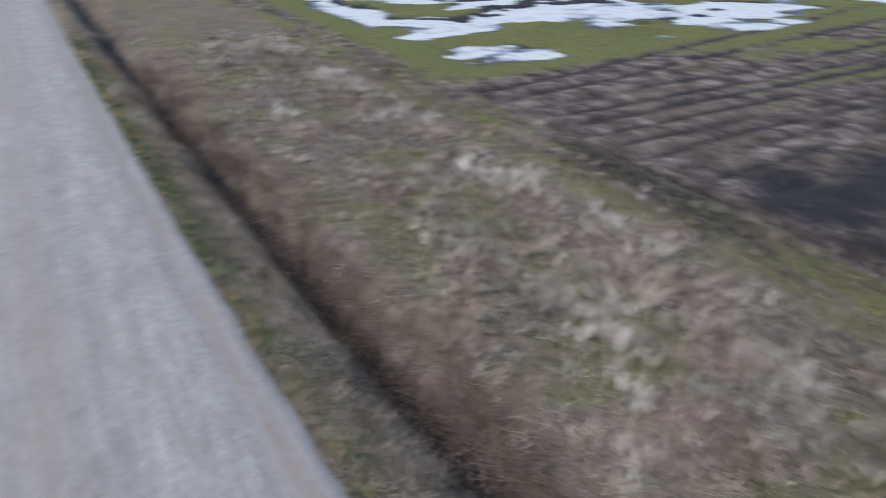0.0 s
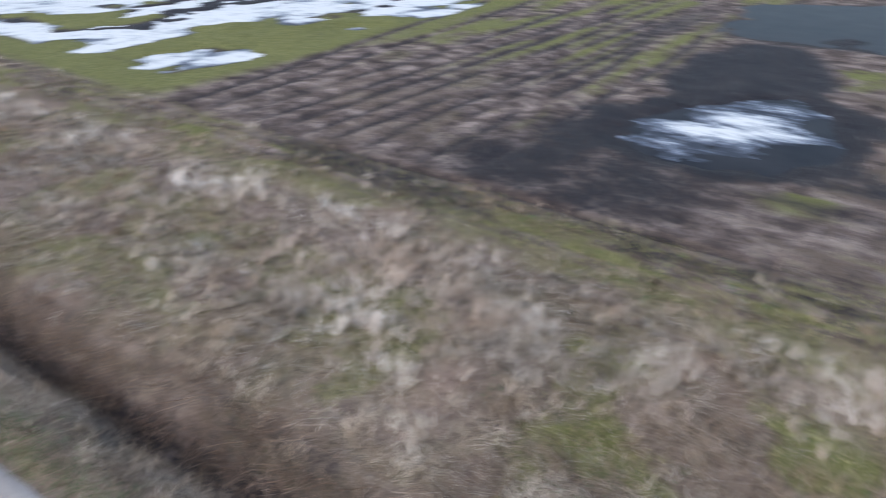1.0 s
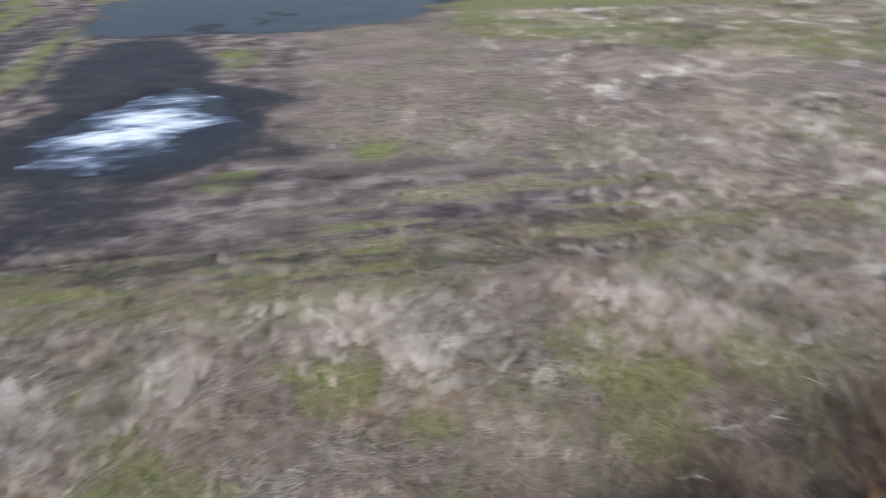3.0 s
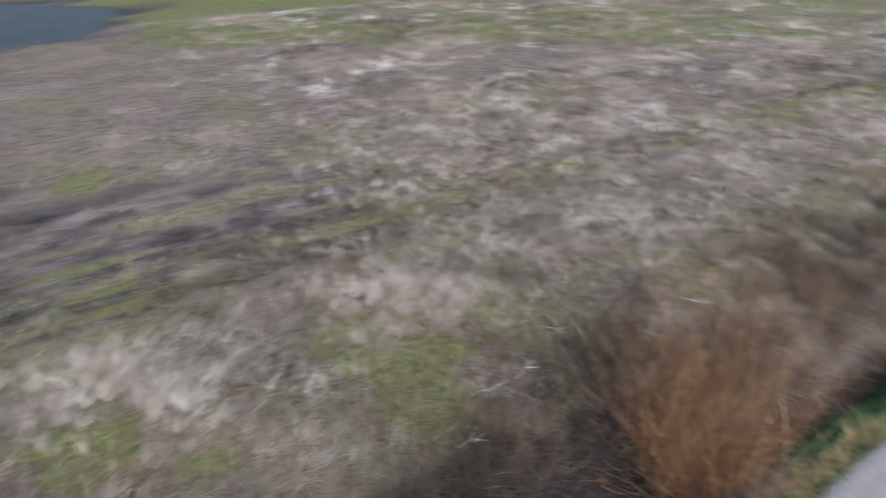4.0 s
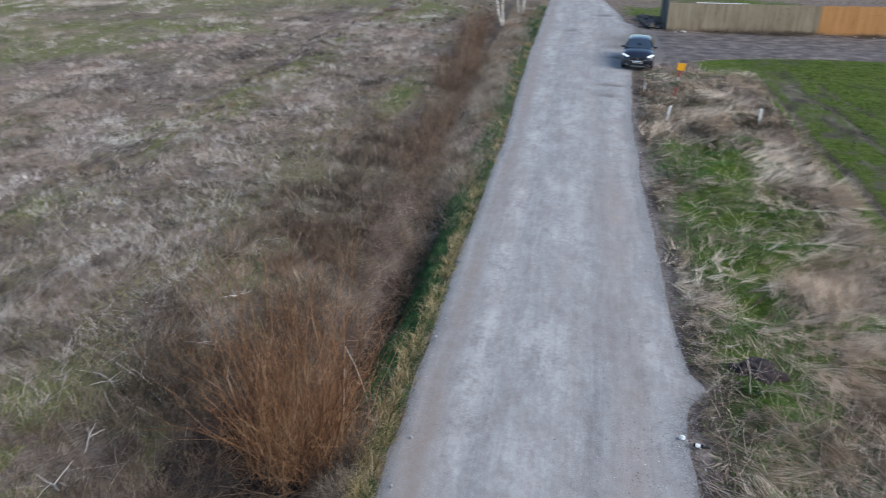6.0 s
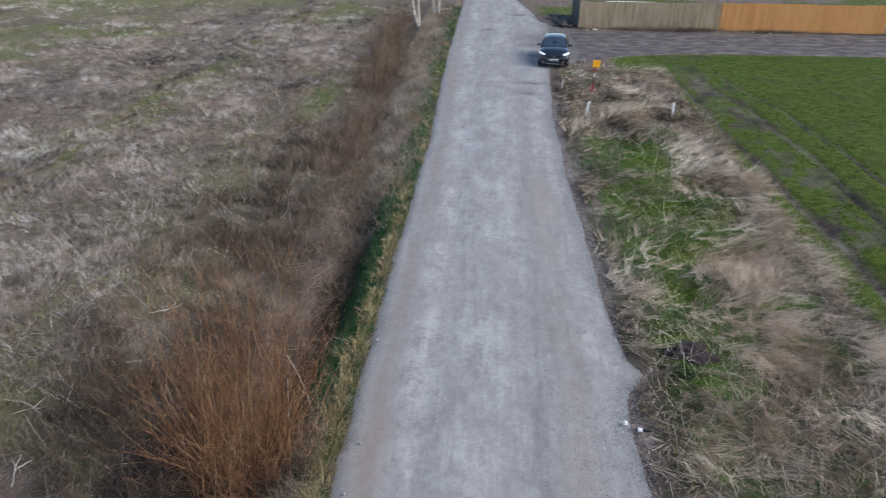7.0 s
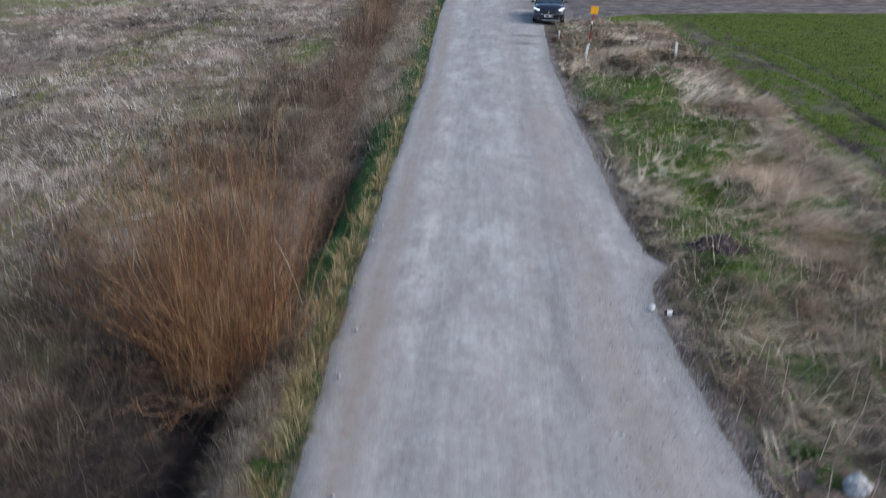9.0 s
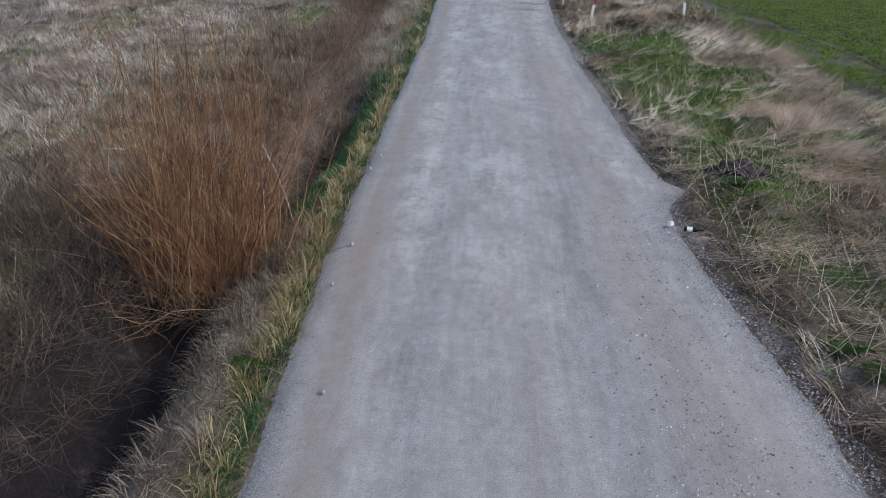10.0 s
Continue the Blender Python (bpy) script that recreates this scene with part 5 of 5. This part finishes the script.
# ---------------------------------------------------------------- the car
PAINT = plain("navy_car_paint", (0.010, 0.014, 0.028), 0.18, 0.3, 0.5, 0.15, 2)
PAINT.node_tree.nodes["Principled BSDF"].inputs["Coat Weight"].default_value = 0.8
BLACK = plain("black_plastic", (0.015, 0.015, 0.016), 0.55, vary=0.3)
RUBBER = plain("tyre_rubber", (0.018, 0.018, 0.018), 0.85, vary=0.3, scale=20)
ALLOY = plain("alloy_metal", (0.55, 0.56, 0.58), 0.3, 0.9, vary=0.1)
CHROME = plain("chrome", (0.75, 0.76, 0.78), 0.12, 1.0, vary=0.05)
GLASS = plain("car_glass", (0.03, 0.045, 0.065), 0.04, 0.0, 0.9, 0.1)
PLATE = plain("number_plate_white", (0.75, 0.75, 0.74), 0.5, vary=0.05)
LAMP_GLASS, _n, _l, _b = material("lit_headlamp", 0.1, 0.0, 0.5)
_b.inputs["Base Color"].default_value = (0.85, 0.87, 0.9, 1)
_b.inputs["Emission Color"].default_value = (0.9, 0.95, 1.0, 1)
_b.inputs["Emission Strength"].default_value = 0.3
AMBER = plain("red_lamp", (0.5, 0.02, 0.02), 0.2)


def loft(sections):
    """A skin over cross-sections, each a list of points of equal number; smoothed."""
    bm = bmesh.new()
    rings = [[bm.verts.new(p) for p in sec] for sec in sections]
    n = len(rings[0])
    for a, b in zip(rings, rings[1:]):
        for i in range(n):
            bm.faces.new((a[i], a[(i + 1) % n], b[(i + 1) % n], b[i]))
    bm.faces.new(rings[0][::-1])
    bm.faces.new(rings[-1])
    bmesh.ops.recalc_face_normals(bm, faces=bm.faces[:])
    for f in bm.faces:
        f.smooth = True
    return bm


def body_ring(y, half, low, high, crown, tuck=0.9):
    """A cross-section of the car's body: flat floor, bulging sides, crowned top."""
    pts = [(-half * tuck, low), (-half, low + (high - low) * 0.25), (-half, low + (high - low) * 0.6), (-half * 0.93, high - 0.03), (-half * 0.6, high + crown * 0.7), (0, high + crown)]
    pts = pts + [(-x, z) for x, z in pts[-2::-1]]
    return [(x, y, z) for x, z in pts]


def car(place, turn):
    ob = thing("car", "dark navy compact sport utility car facing down the lane, headlamps lit", "car", place, turn)
    half = 0.9
    rings = [(-2.16, 0.70, 0.30, 0.62, 0.02), (-2.12, 0.80, 0.24, 0.74, 0.03), (-1.95, 0.87, 0.22, 0.90, 0.04), (-1.6, half, 0.22, 0.98, 0.05), (-0.95, half, 0.22, 1.03, 0.05), (-0.3, half, 0.22, 1.06, 0.0), (0.6, half, 0.22, 1.08, 0.0), (1.4, half, 0.22, 1.10, 0.0), (1.85, 0.88, 0.26, 1.08, 0.0), (2.08, 0.84, 0.32, 1.0, 0.0), (2.14, 0.76, 0.42, 0.9, 0.0)]
    part("body", loft([body_ring(*r) for r in rings]), PAINT, ob, "dark navy glossy bodywork")

    def drop(z):
        return 1.03 + (z - 1.03) * 0.72 if z > 1.03 else z

    def cab_ring(y, low, high, wide, top):
        low, high = drop(low), drop(high)
        pts = [(-wide, low), (-wide * 0.97, low + (high - low) * 0.35), (-top, high - 0.05), (-top * 0.75, high), (0, high + 0.02)]
        pts = pts + [(-x, z) for x, z in pts[-2::-1]]
        return [(x, y, z) for x, z in pts]

    cab = [(-1.02, 1.00, 1.06, 0.80, 0.74), (-0.72, 1.02, 1.30, 0.82, 0.66), (-0.30, 1.03, 1.56, 0.83, 0.60), (0.2, 1.04, 1.62, 0.84, 0.61), (1.0, 1.05, 1.61, 0.84, 0.60), (1.55, 1.05, 1.54, 0.82, 0.58), (1.95, 1.02, 1.22, 0.78, 0.66), (2.05, 1.0, 1.06, 0.76, 0.7)]
    part("roof", loft([cab_ring(*r) for r in cab]), PAINT, ob, "navy roof and pillars")
    # Glazing a few millimetres proud of the cabin's skin.
    bm = bmesh.new()
    vs = [bm.verts.new((p[0], p[1], drop(p[2]))) for p in ((-0.73, -1.045, 1.06), (0.73, -1.045, 1.06), (0.58, -0.36, 1.545), (0, -0.37, 1.585), (-0.58, -0.36, 1.545))]
    bm.faces.new(vs)
    ex = bmesh.ops.extrude_face_region(bm, geom=bm.faces[:])
    bmesh.ops.translate(bm, vec=(0, -0.012, 0.012), verts=[v for v in ex["geom"] if isinstance(v, bmesh.types.BMVert)])
    bmesh.ops.recalc_face_normals(bm, faces=bm.faces[:])
    part("windscreen", bm, GLASS, ob, "dark sloping windscreen")
    for s in (-1, 1):
        bm = bmesh.new()
        vs = [bm.verts.new((p[0], p[1], drop(p[2]))) for p in ((s * 0.832, -0.75, 1.12), (s * 0.84, 0.25, 1.13), (s * 0.64, 0.22, 1.53), (s * 0.63, -0.22, 1.51))]
        bm.faces.new(vs)
        ex = bmesh.ops.extrude_face_region(bm, geom=bm.faces[:])
        bmesh.ops.translate(bm, vec=(s * 0.014, 0, 0.006), verts=[v for v in ex["geom"] if isinstance(v, bmesh.types.BMVert)])
        part("side_window", bm, GLASS, ob, "dark side window")
        bm = bmesh.new()
        vs = [bm.verts.new((p[0], p[1], drop(p[2]))) for p in ((s * 0.84, 0.33, 1.13), (s * 0.835, 1.4, 1.15), (s * 0.635, 1.28, 1.5), (s * 0.64, 0.30, 1.53))]
        bm.faces.new(vs)
        ex = bmesh.ops.extrude_face_region(bm, geom=bm.faces[:])
        bmesh.ops.translate(bm, vec=(s * 0.014, 0, 0.006), verts=[v for v in ex["geom"] if isinstance(v, bmesh.types.BMVert)])
        part("side_window", bm, GLASS, ob, "dark side window")
        mirror = part("mirror", box((0.17, 0.11, 0.12), (s * 0.96, -0.66, 1.06), 0.035), PAINT, ob, "navy door mirror")
        part("stalk", box((0.12, 0.05, 0.04), (s * 0.87, -0.66, 1.03), 0.01), BLACK, mirror)
        lamp = part("headlight", box((0.40, 0.30, 0.10), (s * 0.67, -1.96, 0.80), 0.04, Matrix.Rotation(radians(s * 30), 4, "Z") @ Matrix.Rotation(radians(s * -16), 4, "Y") @ Matrix.Rotation(radians(-12), 4, "X")), LAMP_GLASS, ob, "bright swept headlight")
        part("fog_surround", box((0.22, 0.06, 0.05), (s * 0.62, -2.13, 0.36), 0.02, Matrix.Rotation(radians(s * 18), 4, "Z") @ Matrix.Rotation(radians(s * -35), 4, "Y")), CHROME, ob, "bright fog lamp trim")
        part("tail_light", box((0.25, 0.12, 0.16), (s * 0.7, 2.06, 0.92), 0.03), AMBER, ob, "red tail light")
        for wy_, name in ((-1.33, "front"), (1.27, "rear")):
            wheel = part("wheel", tube(0.335, 0.21, (s * 0.80, wy_, 0.335), Matrix.Rotation(radians(90), 4, "Y"), 28, bevel=0.03), RUBBER, ob, "black tyre on an alloy rim")
            part("rim", tube(0.225, 0.05, (s * 0.893, wy_, 0.335), Matrix.Rotation(radians(90), 4, "Y"), 20, bevel=0.01), ALLOY, wheel)
            arch = tube(0.40, 0.03, (s * 0.893, wy_, 0.36), Matrix.Rotation(radians(90), 4, "Y"), 28)
            part("wheel_arch", arch, BLACK, ob, "black arch moulding")
    part("grille", box((0.84, 0.06, 0.17), (0, -2.155, 0.66), 0.03), BLACK, ob, "black grille")
    part("grille_trim", box((0.92, 0.04, 0.025), (0, -2.165, 0.565), 0.01), CHROME, ob, "chrome grille strip")
    part("badge", tube(0.055, 0.03, (0, -2.19, 0.67), Matrix.Rotation(radians(90), 4, "X"), 8), CHROME, ob, "bright badge")
    part("lower_grille", box((1.1, 0.06, 0.12), (0, -2.14, 0.33), 0.02), BLACK, ob, "black lower air intake")
    plate = part("number_plate", box((0.52, 0.02, 0.115), (0, -2.185, 0.47), 0.004), PLATE, ob, "white number plate")
    for k in range(7):
        part("bar", box((0.045, 0.006, 0.07), (-0.2 + k * 0.065 + (0.02 if k > 3 else 0), -2.197, 0.47)), BLACK, plate)
    part("skid_plate", box((0.8, 0.1, 0.05), (0, -2.1, 0.235), 0.02), ALLOY, ob, "silver skid plate")
    for s in (-1, 1):
        part("wiper", box((0.55, 0.02, 0.015), (s * 0.28 - 0.05, -1.02, 1.075), 0.0, Matrix.Rotation(radians(6), 4, "Y")), BLACK, ob)
    return ob


car((3.42, 44.9, 0.06), -4)

# ---------------------------------------------------------------- board fence and yard
def boards(name, stops, scale=1.0):
    m, n, l, b = material(name, 0.85, 0, 0.2)
    own = n.new("ShaderNodeObjectInfo").outputs["Random"]
    fac = calc(n, l, "ADD", calc(n, l, "MULTIPLY", own, 0.16), calc(n, l, "ADD", calc(n, l, "MULTIPLY", tex_noise(n, l, 2.0 * scale, 6, (3.0, 3.0, 0.35)), 0.6), calc(n, l, "MULTIPLY", tex_noise(n, l, 0.5, 4), 0.3)))
    col = ramp(n, l, fac, *stops)
    knots = ramp(n, l, tex_noise(n, l, 6, 2), (0.66, (0, 0, 0)), (0.72, (1, 1, 1)))
    l.new(mix(n, l, calc(n, l, "MULTIPLY", knots, 0.5), col, tuple(c * 0.4 for c in stops[0][1])), b.inputs["Base Color"])
    relief(n, l, b, tex_noise(n, l, 30, 4, (1, 1, 0.1)), 0.3, 0.005)
    return m


OLD_WOOD = boards("weathered_boards", [(0.3, (0.20, 0.155, 0.10)), (0.55, (0.36, 0.285, 0.19)), (0.8, (0.48, 0.40, 0.29))])
NEW_WOOD = boards("new_larch_boards", [(0.25, (0.46, 0.21, 0.07)), (0.55, (0.60, 0.30, 0.11)), (0.85, (0.70, 0.38, 0.16))])
GREY_METAL = plain("grey_sheet_metal", (0.10, 0.12, 0.13), 0.6, 0.2, vary=0.3, scale=1.5)


def fence(label, x0, x1, panel, mat, high, board=0.14):
    ob = thing("board_fence", label, "fence", (x0, FENCE_Y, 0), group="yard fence")
    count = max(1, round((x1 - x0) / panel))
    bm = box((1, 0.022, 1), (0, 0, 0.5))
    shared = bpy.data.meshes.new("board")
    bm.to_mesh(shared)
    bm.free()
    shared.materials.append(mat)
    wide = (x1 - x0) / count
    for i in range(count):
        n = max(2, round(wide / board))
        top = high + float(rnd(-0.04, 0.04, 1)[0])
        for k in range(n):
            w = wide / n
            b = new("board", shared)
            b.parent = ob
            b.matrix_basis = pose(i * wide + (k + 0.5) * w, float(rnd(-0.012, 0.012, 1)[0]), 0.02, 0, 0, float(rnd(-2, 2, 1)[0])) @ Matrix.Diagonal((w * 0.95, 1, top + float(rnd(-0.02, 0.02, 1)[0]), 1))
        part("post", box((0.1, 0.1, high + 0.02), (i * wide, 0.07, high / 2), 0.01), mat, ob)
    for z in (0.45, high - 0.4):
        part("rail", box((x1 - x0, 0.05, 0.09), ((x1 - x0) / 2, 0.045, z), 0.008), mat, ob)
    return ob


fence("weathered grey-brown vertical board fence by a dirt track", 6.0, 16.45, 2.1, OLD_WOOD, 1.95)
fence("new orange larch board fence by a dirt track", 16.5, 28.5, 1.72, NEW_WOOD, 2.0)
fence("weathered board fence continuing beyond new boards", 28.55, 49.5, 2.1, OLD_WOOD, 1.98)
gate = thing("sheet_metal_fence", "dull grey corrugated sheet fence at the yard's corner", "fence", (5.95, FENCE_Y + 0.1, 0), group="yard fence")
for i in range(5):
    bm = bmesh.new()
    for k in range(12):
        bmesh.ops.create_cube(bm, size=1, matrix=Matrix.Translation((0.015 * (k % 2), i * 1.2 + k * 0.1 + 0.05, 1.02)) @ Matrix.Diagonal((0.02, 0.1, 2.0, 1)))
    part("sheet", bm, GREY_METAL, gate)
    part("post", box((0.06, 0.06, 2.0), (0.06, i * 1.2, 1.0), 0.006), GREY_METAL, gate)
rail = thing("white_pipe", "thin white pipe lying along the old fence's top", "pipe", (9.7, FENCE_Y + 0.06, 1.99))
part("pipe_length", tube(0.03, 3.6, (0, 0, 0), Matrix.Rotation(radians(90), 4, "Y"), 10), plain("white_plastic", (0.72, 0.72, 0.7), 0.5), rail)


def heap(name, label, category, place, size, mat, seed, flat=0.6, rough=0.35, group="", divisions=3):
    """An uneven lump that rests on the ground."""
    bm = bmesh.new()
    bmesh.ops.create_icosphere(bm, subdivisions=divisions, radius=1)
    for v in bm.verts:
        k = noise.noise(v.co * 1.7 + Vector((seed, 0, 0))) * rough + noise.noise(v.co * 5 + Vector((0, seed, 0))) * rough * 0.4
        v.co *= 1 + k
        v.co.z = max(v.co.z, -0.25) * flat
        v.co = Vector((v.co.x * size[0], v.co.y * size[1], v.co.z * size[2]))
    me = bpy.data.meshes.new(name)
    bm.to_mesh(me)
    bm.free()
    me.materials.append(mat)
    ob = new(name, me)
    ob.matrix_basis = pose(*place, float(height(*place)) + 0.02)
    return tagged(ob, label, category, group)


RUBBLE = plain("dark_rubble", (0.08, 0.072, 0.068), 0.9, vary=0.6, scale=5)
heap("debris_pile", "dark pile of earth and rubbish at the fence corner", "debris", (5.0, 58.0), (0.8, 1.5, 0.55), RUBBLE, 3, 0.6, 0.7, divisions=4)
heap("debris_pile", "low dark pile of rubbish behind the lane's bend", "debris", (4.6, 61.0), (0.7, 1.3, 0.4), RUBBLE, 5, 0.6, 0.7, divisions=4)
heap("compost", "dark wet heap of rotted cuttings on the verge", "heap", (4.75, 13.75), (0.5, 0.34, 0.26), plain("rotted_cuttings", (0.04, 0.03, 0.03), 0.95, vary=0.6, scale=18), 8, 0.9, 0.6, divisions=4)
heap("debris_pile", "brown scrap heap behind the fence", "debris", (12, 61), (2.2, 1.2, 1.3), plain("brown_scrap", (0.14, 0.10, 0.08), 0.9, vary=0.6, scale=4), 9)
heap("debris_pile", "dark red scrap heap behind the fence", "debris", (21.5, 62), (1.6, 1.2, 1.6), plain("dark_red_scrap", (0.09, 0.045, 0.04), 0.8, vary=0.6, scale=4), 11)
heap("plastic_sheet", "crumpled pale plastic sheet on scrap", "litter", (22.5, 60.3), (0.7, 0.5, 0.9), plain("pale_plastic", (0.6, 0.62, 0.66), 0.4, vary=0.1), 12)
for place, s in (((7.2, 56.0), 0.22), ((6.6, 55.8), 0.10), ((18.9, 56.1), 0.10), ((20.1, 56.0), 0.12), ((13.3, 55.0), 0.14), ((17.3, 51.8), 0.10)):
    heap("litter", "scrap of pale rubbish on the dirt track's edge", "litter", place, (s, s * 0.7, s * 0.7), plain("pale_litter", (0.6, 0.57, 0.5), 0.7, vary=0.2), s * 40, group="litter by the fence", divisions=2)
x, y = scatter(9000, 6.0, 34, 55.5, 56.55, lambda x, y: smooth(y, 55.6, 56.2) * (0.2 + 0.8 * smooth(fbm(x, y, 2.2, 91), 0.4, 0.6)))
n = len(x)
stuff(blades("fence_foot_grass", BROWN, x, y, rnd(0.15, 0.5, n), rnd(0.02, 0.04, n), rnd(0, 6.3, n), rnd(0.2, 1.2, n), rnd(0, 0.9, n)), "dry weeds along the foot of a fence", "weeds")

for xx0, yy0, big in ((9.6, 56.0, 0.35), (12.2, 55.9, 0.5), (13.6, 56.0, 0.45), (15.0, 56.0, 0.35)):
    brush = shrub("brush_pile", "low pile of dry brushwood at the foot of a fence", "brushwood", (xx0, yy0, 0.02), "brushwood by the fence",
        ("brushwood", stems_mesh("brushwood", BANK, 120, 4, 0.8, 1.6, (0.6, 1.5), (0.6, 1.4), (-0.2, 0.5), (0.010, 0.02), 0.05), ""))
    brush.scale.z = big * 1.4

# ---------------------------------------------------------------- markers on the verge
WHITE = plain("white_paint", (0.78, 0.78, 0.76), 0.5, vary=0.08, scale=12)
RED = plain("red_paint", (0.45, 0.03, 0.025), 0.5)
DARK_GREEN = plain("dark_green_paint", (0.03, 0.06, 0.03), 0.5)
SIGN = plain("yellow_orange_paint", (0.90, 0.42, 0.012), 0.45, vary=0.06)


def marker(place):
    ob = thing("marker_post", "banded utility marker post with a yellow head in dead grass", "marker post", (*place, float(height(*place))))
    lean = Matrix.Rotation(radians(4), 4, "Y")
    z = -0.1
    for name, long, mat in (("pole_band", 0.66, RED), ("pole_band", 0.30, DARK_GREEN), ("pole_band", 0.20, WHITE), ("pole_band", 0.36, RED)):
        part(name, tube(0.035, long, lean @ Vector((0, 0, z + long / 2)), lean, 12), mat, ob)
        z += long
    part("sign_plate", box((0.37, 0.05, 0.33), lean @ Vector((0.02, -0.02, z + 0.12)), 0.012, lean), SIGN, ob, "plain yellow-orange sign head")
    part("cap", box((0.39, 0.07, 0.02), lean @ Vector((0.03, -0.02, z + 0.295)), 0.005, lean), SIGN, ob)
    return ob


marker((4.86, 36.6))
for place, tilt in (((4.28, 32.9), 6), ((8.13, 32.5), -2), ((3.5, 38.1), 3)):
    small = tilt == 3
    peg = thing("marker_peg", "short white wooden peg standing in dead grass", "marker peg", (*place, float(height(*place))), group="white pegs")
    turn = Matrix.Rotation(radians(tilt), 4, "Y")
    part("stake", box((0.11, 0.05, 0.75) if not small else (0.05, 0.04, 0.45), (0, 0, 0.3 if not small else 0.2), 0.012, turn), WHITE, peg)
    part("tip", tube(0.055 if not small else 0.025, 0.06, turn @ Vector((0, 0, 0.70 if not small else 0.45)), turn, 4, top=0.02), WHITE, peg)

# ---------------------------------------------------------------- litter and stones by the lane
bottle = thing("bottle", "dark glass bottle with a white label lying on gravel", "bottle", (3.22, 11.15, 0.085), -8)
lie = Matrix.Rotation(radians(90), 4, "Y")
DARK_GLASS = plain("dark_glass", (0.008, 0.007, 0.006), 0.08, 0, 0.6)
part("body", tube(0.04, 0.20, (0, 0, 0), lie, 18, bevel=0.012), DARK_GLASS, bottle)
part("neck", tube(0.034, 0.10, (0.145, 0, 0), lie, 14, top=0.013), DARK_GLASS, bottle)
part("cap", tube(0.016, 0.03, (0.205, 0, 0), lie, 12), BLACK, bottle)
part("label_band", tube(0.0415, 0.09, (-0.01, 0, 0), lie, 18), WHITE, bottle, "white paper label")
heap("crumpled_paper", "small crumpled white paper on gravel", "litter", (2.93, 11.3), (0.06, 0.05, 0.07), WHITE, 14, 1.0, 0.5, divisions=2).location.z = 0.1
heap("boulder", "pale grey rounded stone beside green dock leaves", "stone", (4.62, 7.05), (0.17, 0.15, 0.2), plain("pale_stone", (0.42, 0.43, 0.44), 0.85, vary=0.25, scale=9), 15, 0.9, 0.4)
heap("boulder", "pale grey stone at the verge's foot", "stone", (4.35, 5.6), (0.16, 0.14, 0.18), STONE, 16, 1.0, 0.2)
for place, s in (((1.85, 7.9), 0.035), ((-1.95, 6.55), 0.03), ((-2.3, 10.3), 0.035), ((1.7, 7.95), 0.025), ((-2.55, 13.8), 0.04), ((-2.45, 14.6), 0.035), ((2.1, 6.3), 0.03), ((-2.35, 9.0), 0.03)):
    heap("stone", "loose pale stone on the gravel lane", "stone", place, (s, s, s), STONE, s * 900, 1.0, 0.3, "loose stones", 2).location.z = 0.075


def dock(place, seed):
    """A rosette of broad leaves."""
    ob = thing("dock_plant", "broad-leaved bright green dock at the lane's edge", "plant", (*place, float(height(*place)) + 0.01), group="docks")
    for i in range(9):
        a, long, wide, lift = i * 2.4 + seed, float(rnd(0.16, 0.32, 1)[0]), float(rnd(0.05, 0.08, 1)[0]), float(rnd(0.5, 1.1, 1)[0])
        bm = bmesh.new()
        rows = []
        for t in (0, 0.25, 0.5, 0.75, 1.0):
            w = wide * math.sin(math.pi * min(0.97, 0.08 + t * 0.9))
            reach, up = long * t, long * lift * (t - 0.55 * t * t)
            rows.append([bm.verts.new((reach * math.cos(a) - k * w * math.sin(a), reach * math.sin(a) + k * w * math.cos(a), up + abs(k) * 0.015)) for k in (-1, 0, 1)])
        for r, q in zip(rows, rows[1:]):
            for k in (0, 1):
                bm.faces.new((r[k], r[k + 1], q[k + 1], q[k]))
        bmesh.ops.solidify(bm, geom=bm.faces[:], thickness=0.003)
        part("leaf", bm, DOCK, ob)


dock((4.33, 7.15), 0.3)
dock((4.15, 7.6), 1.1)
dock((-2.95, 6.9), 2.0)
dock((4.5, 12.9), 0.9)
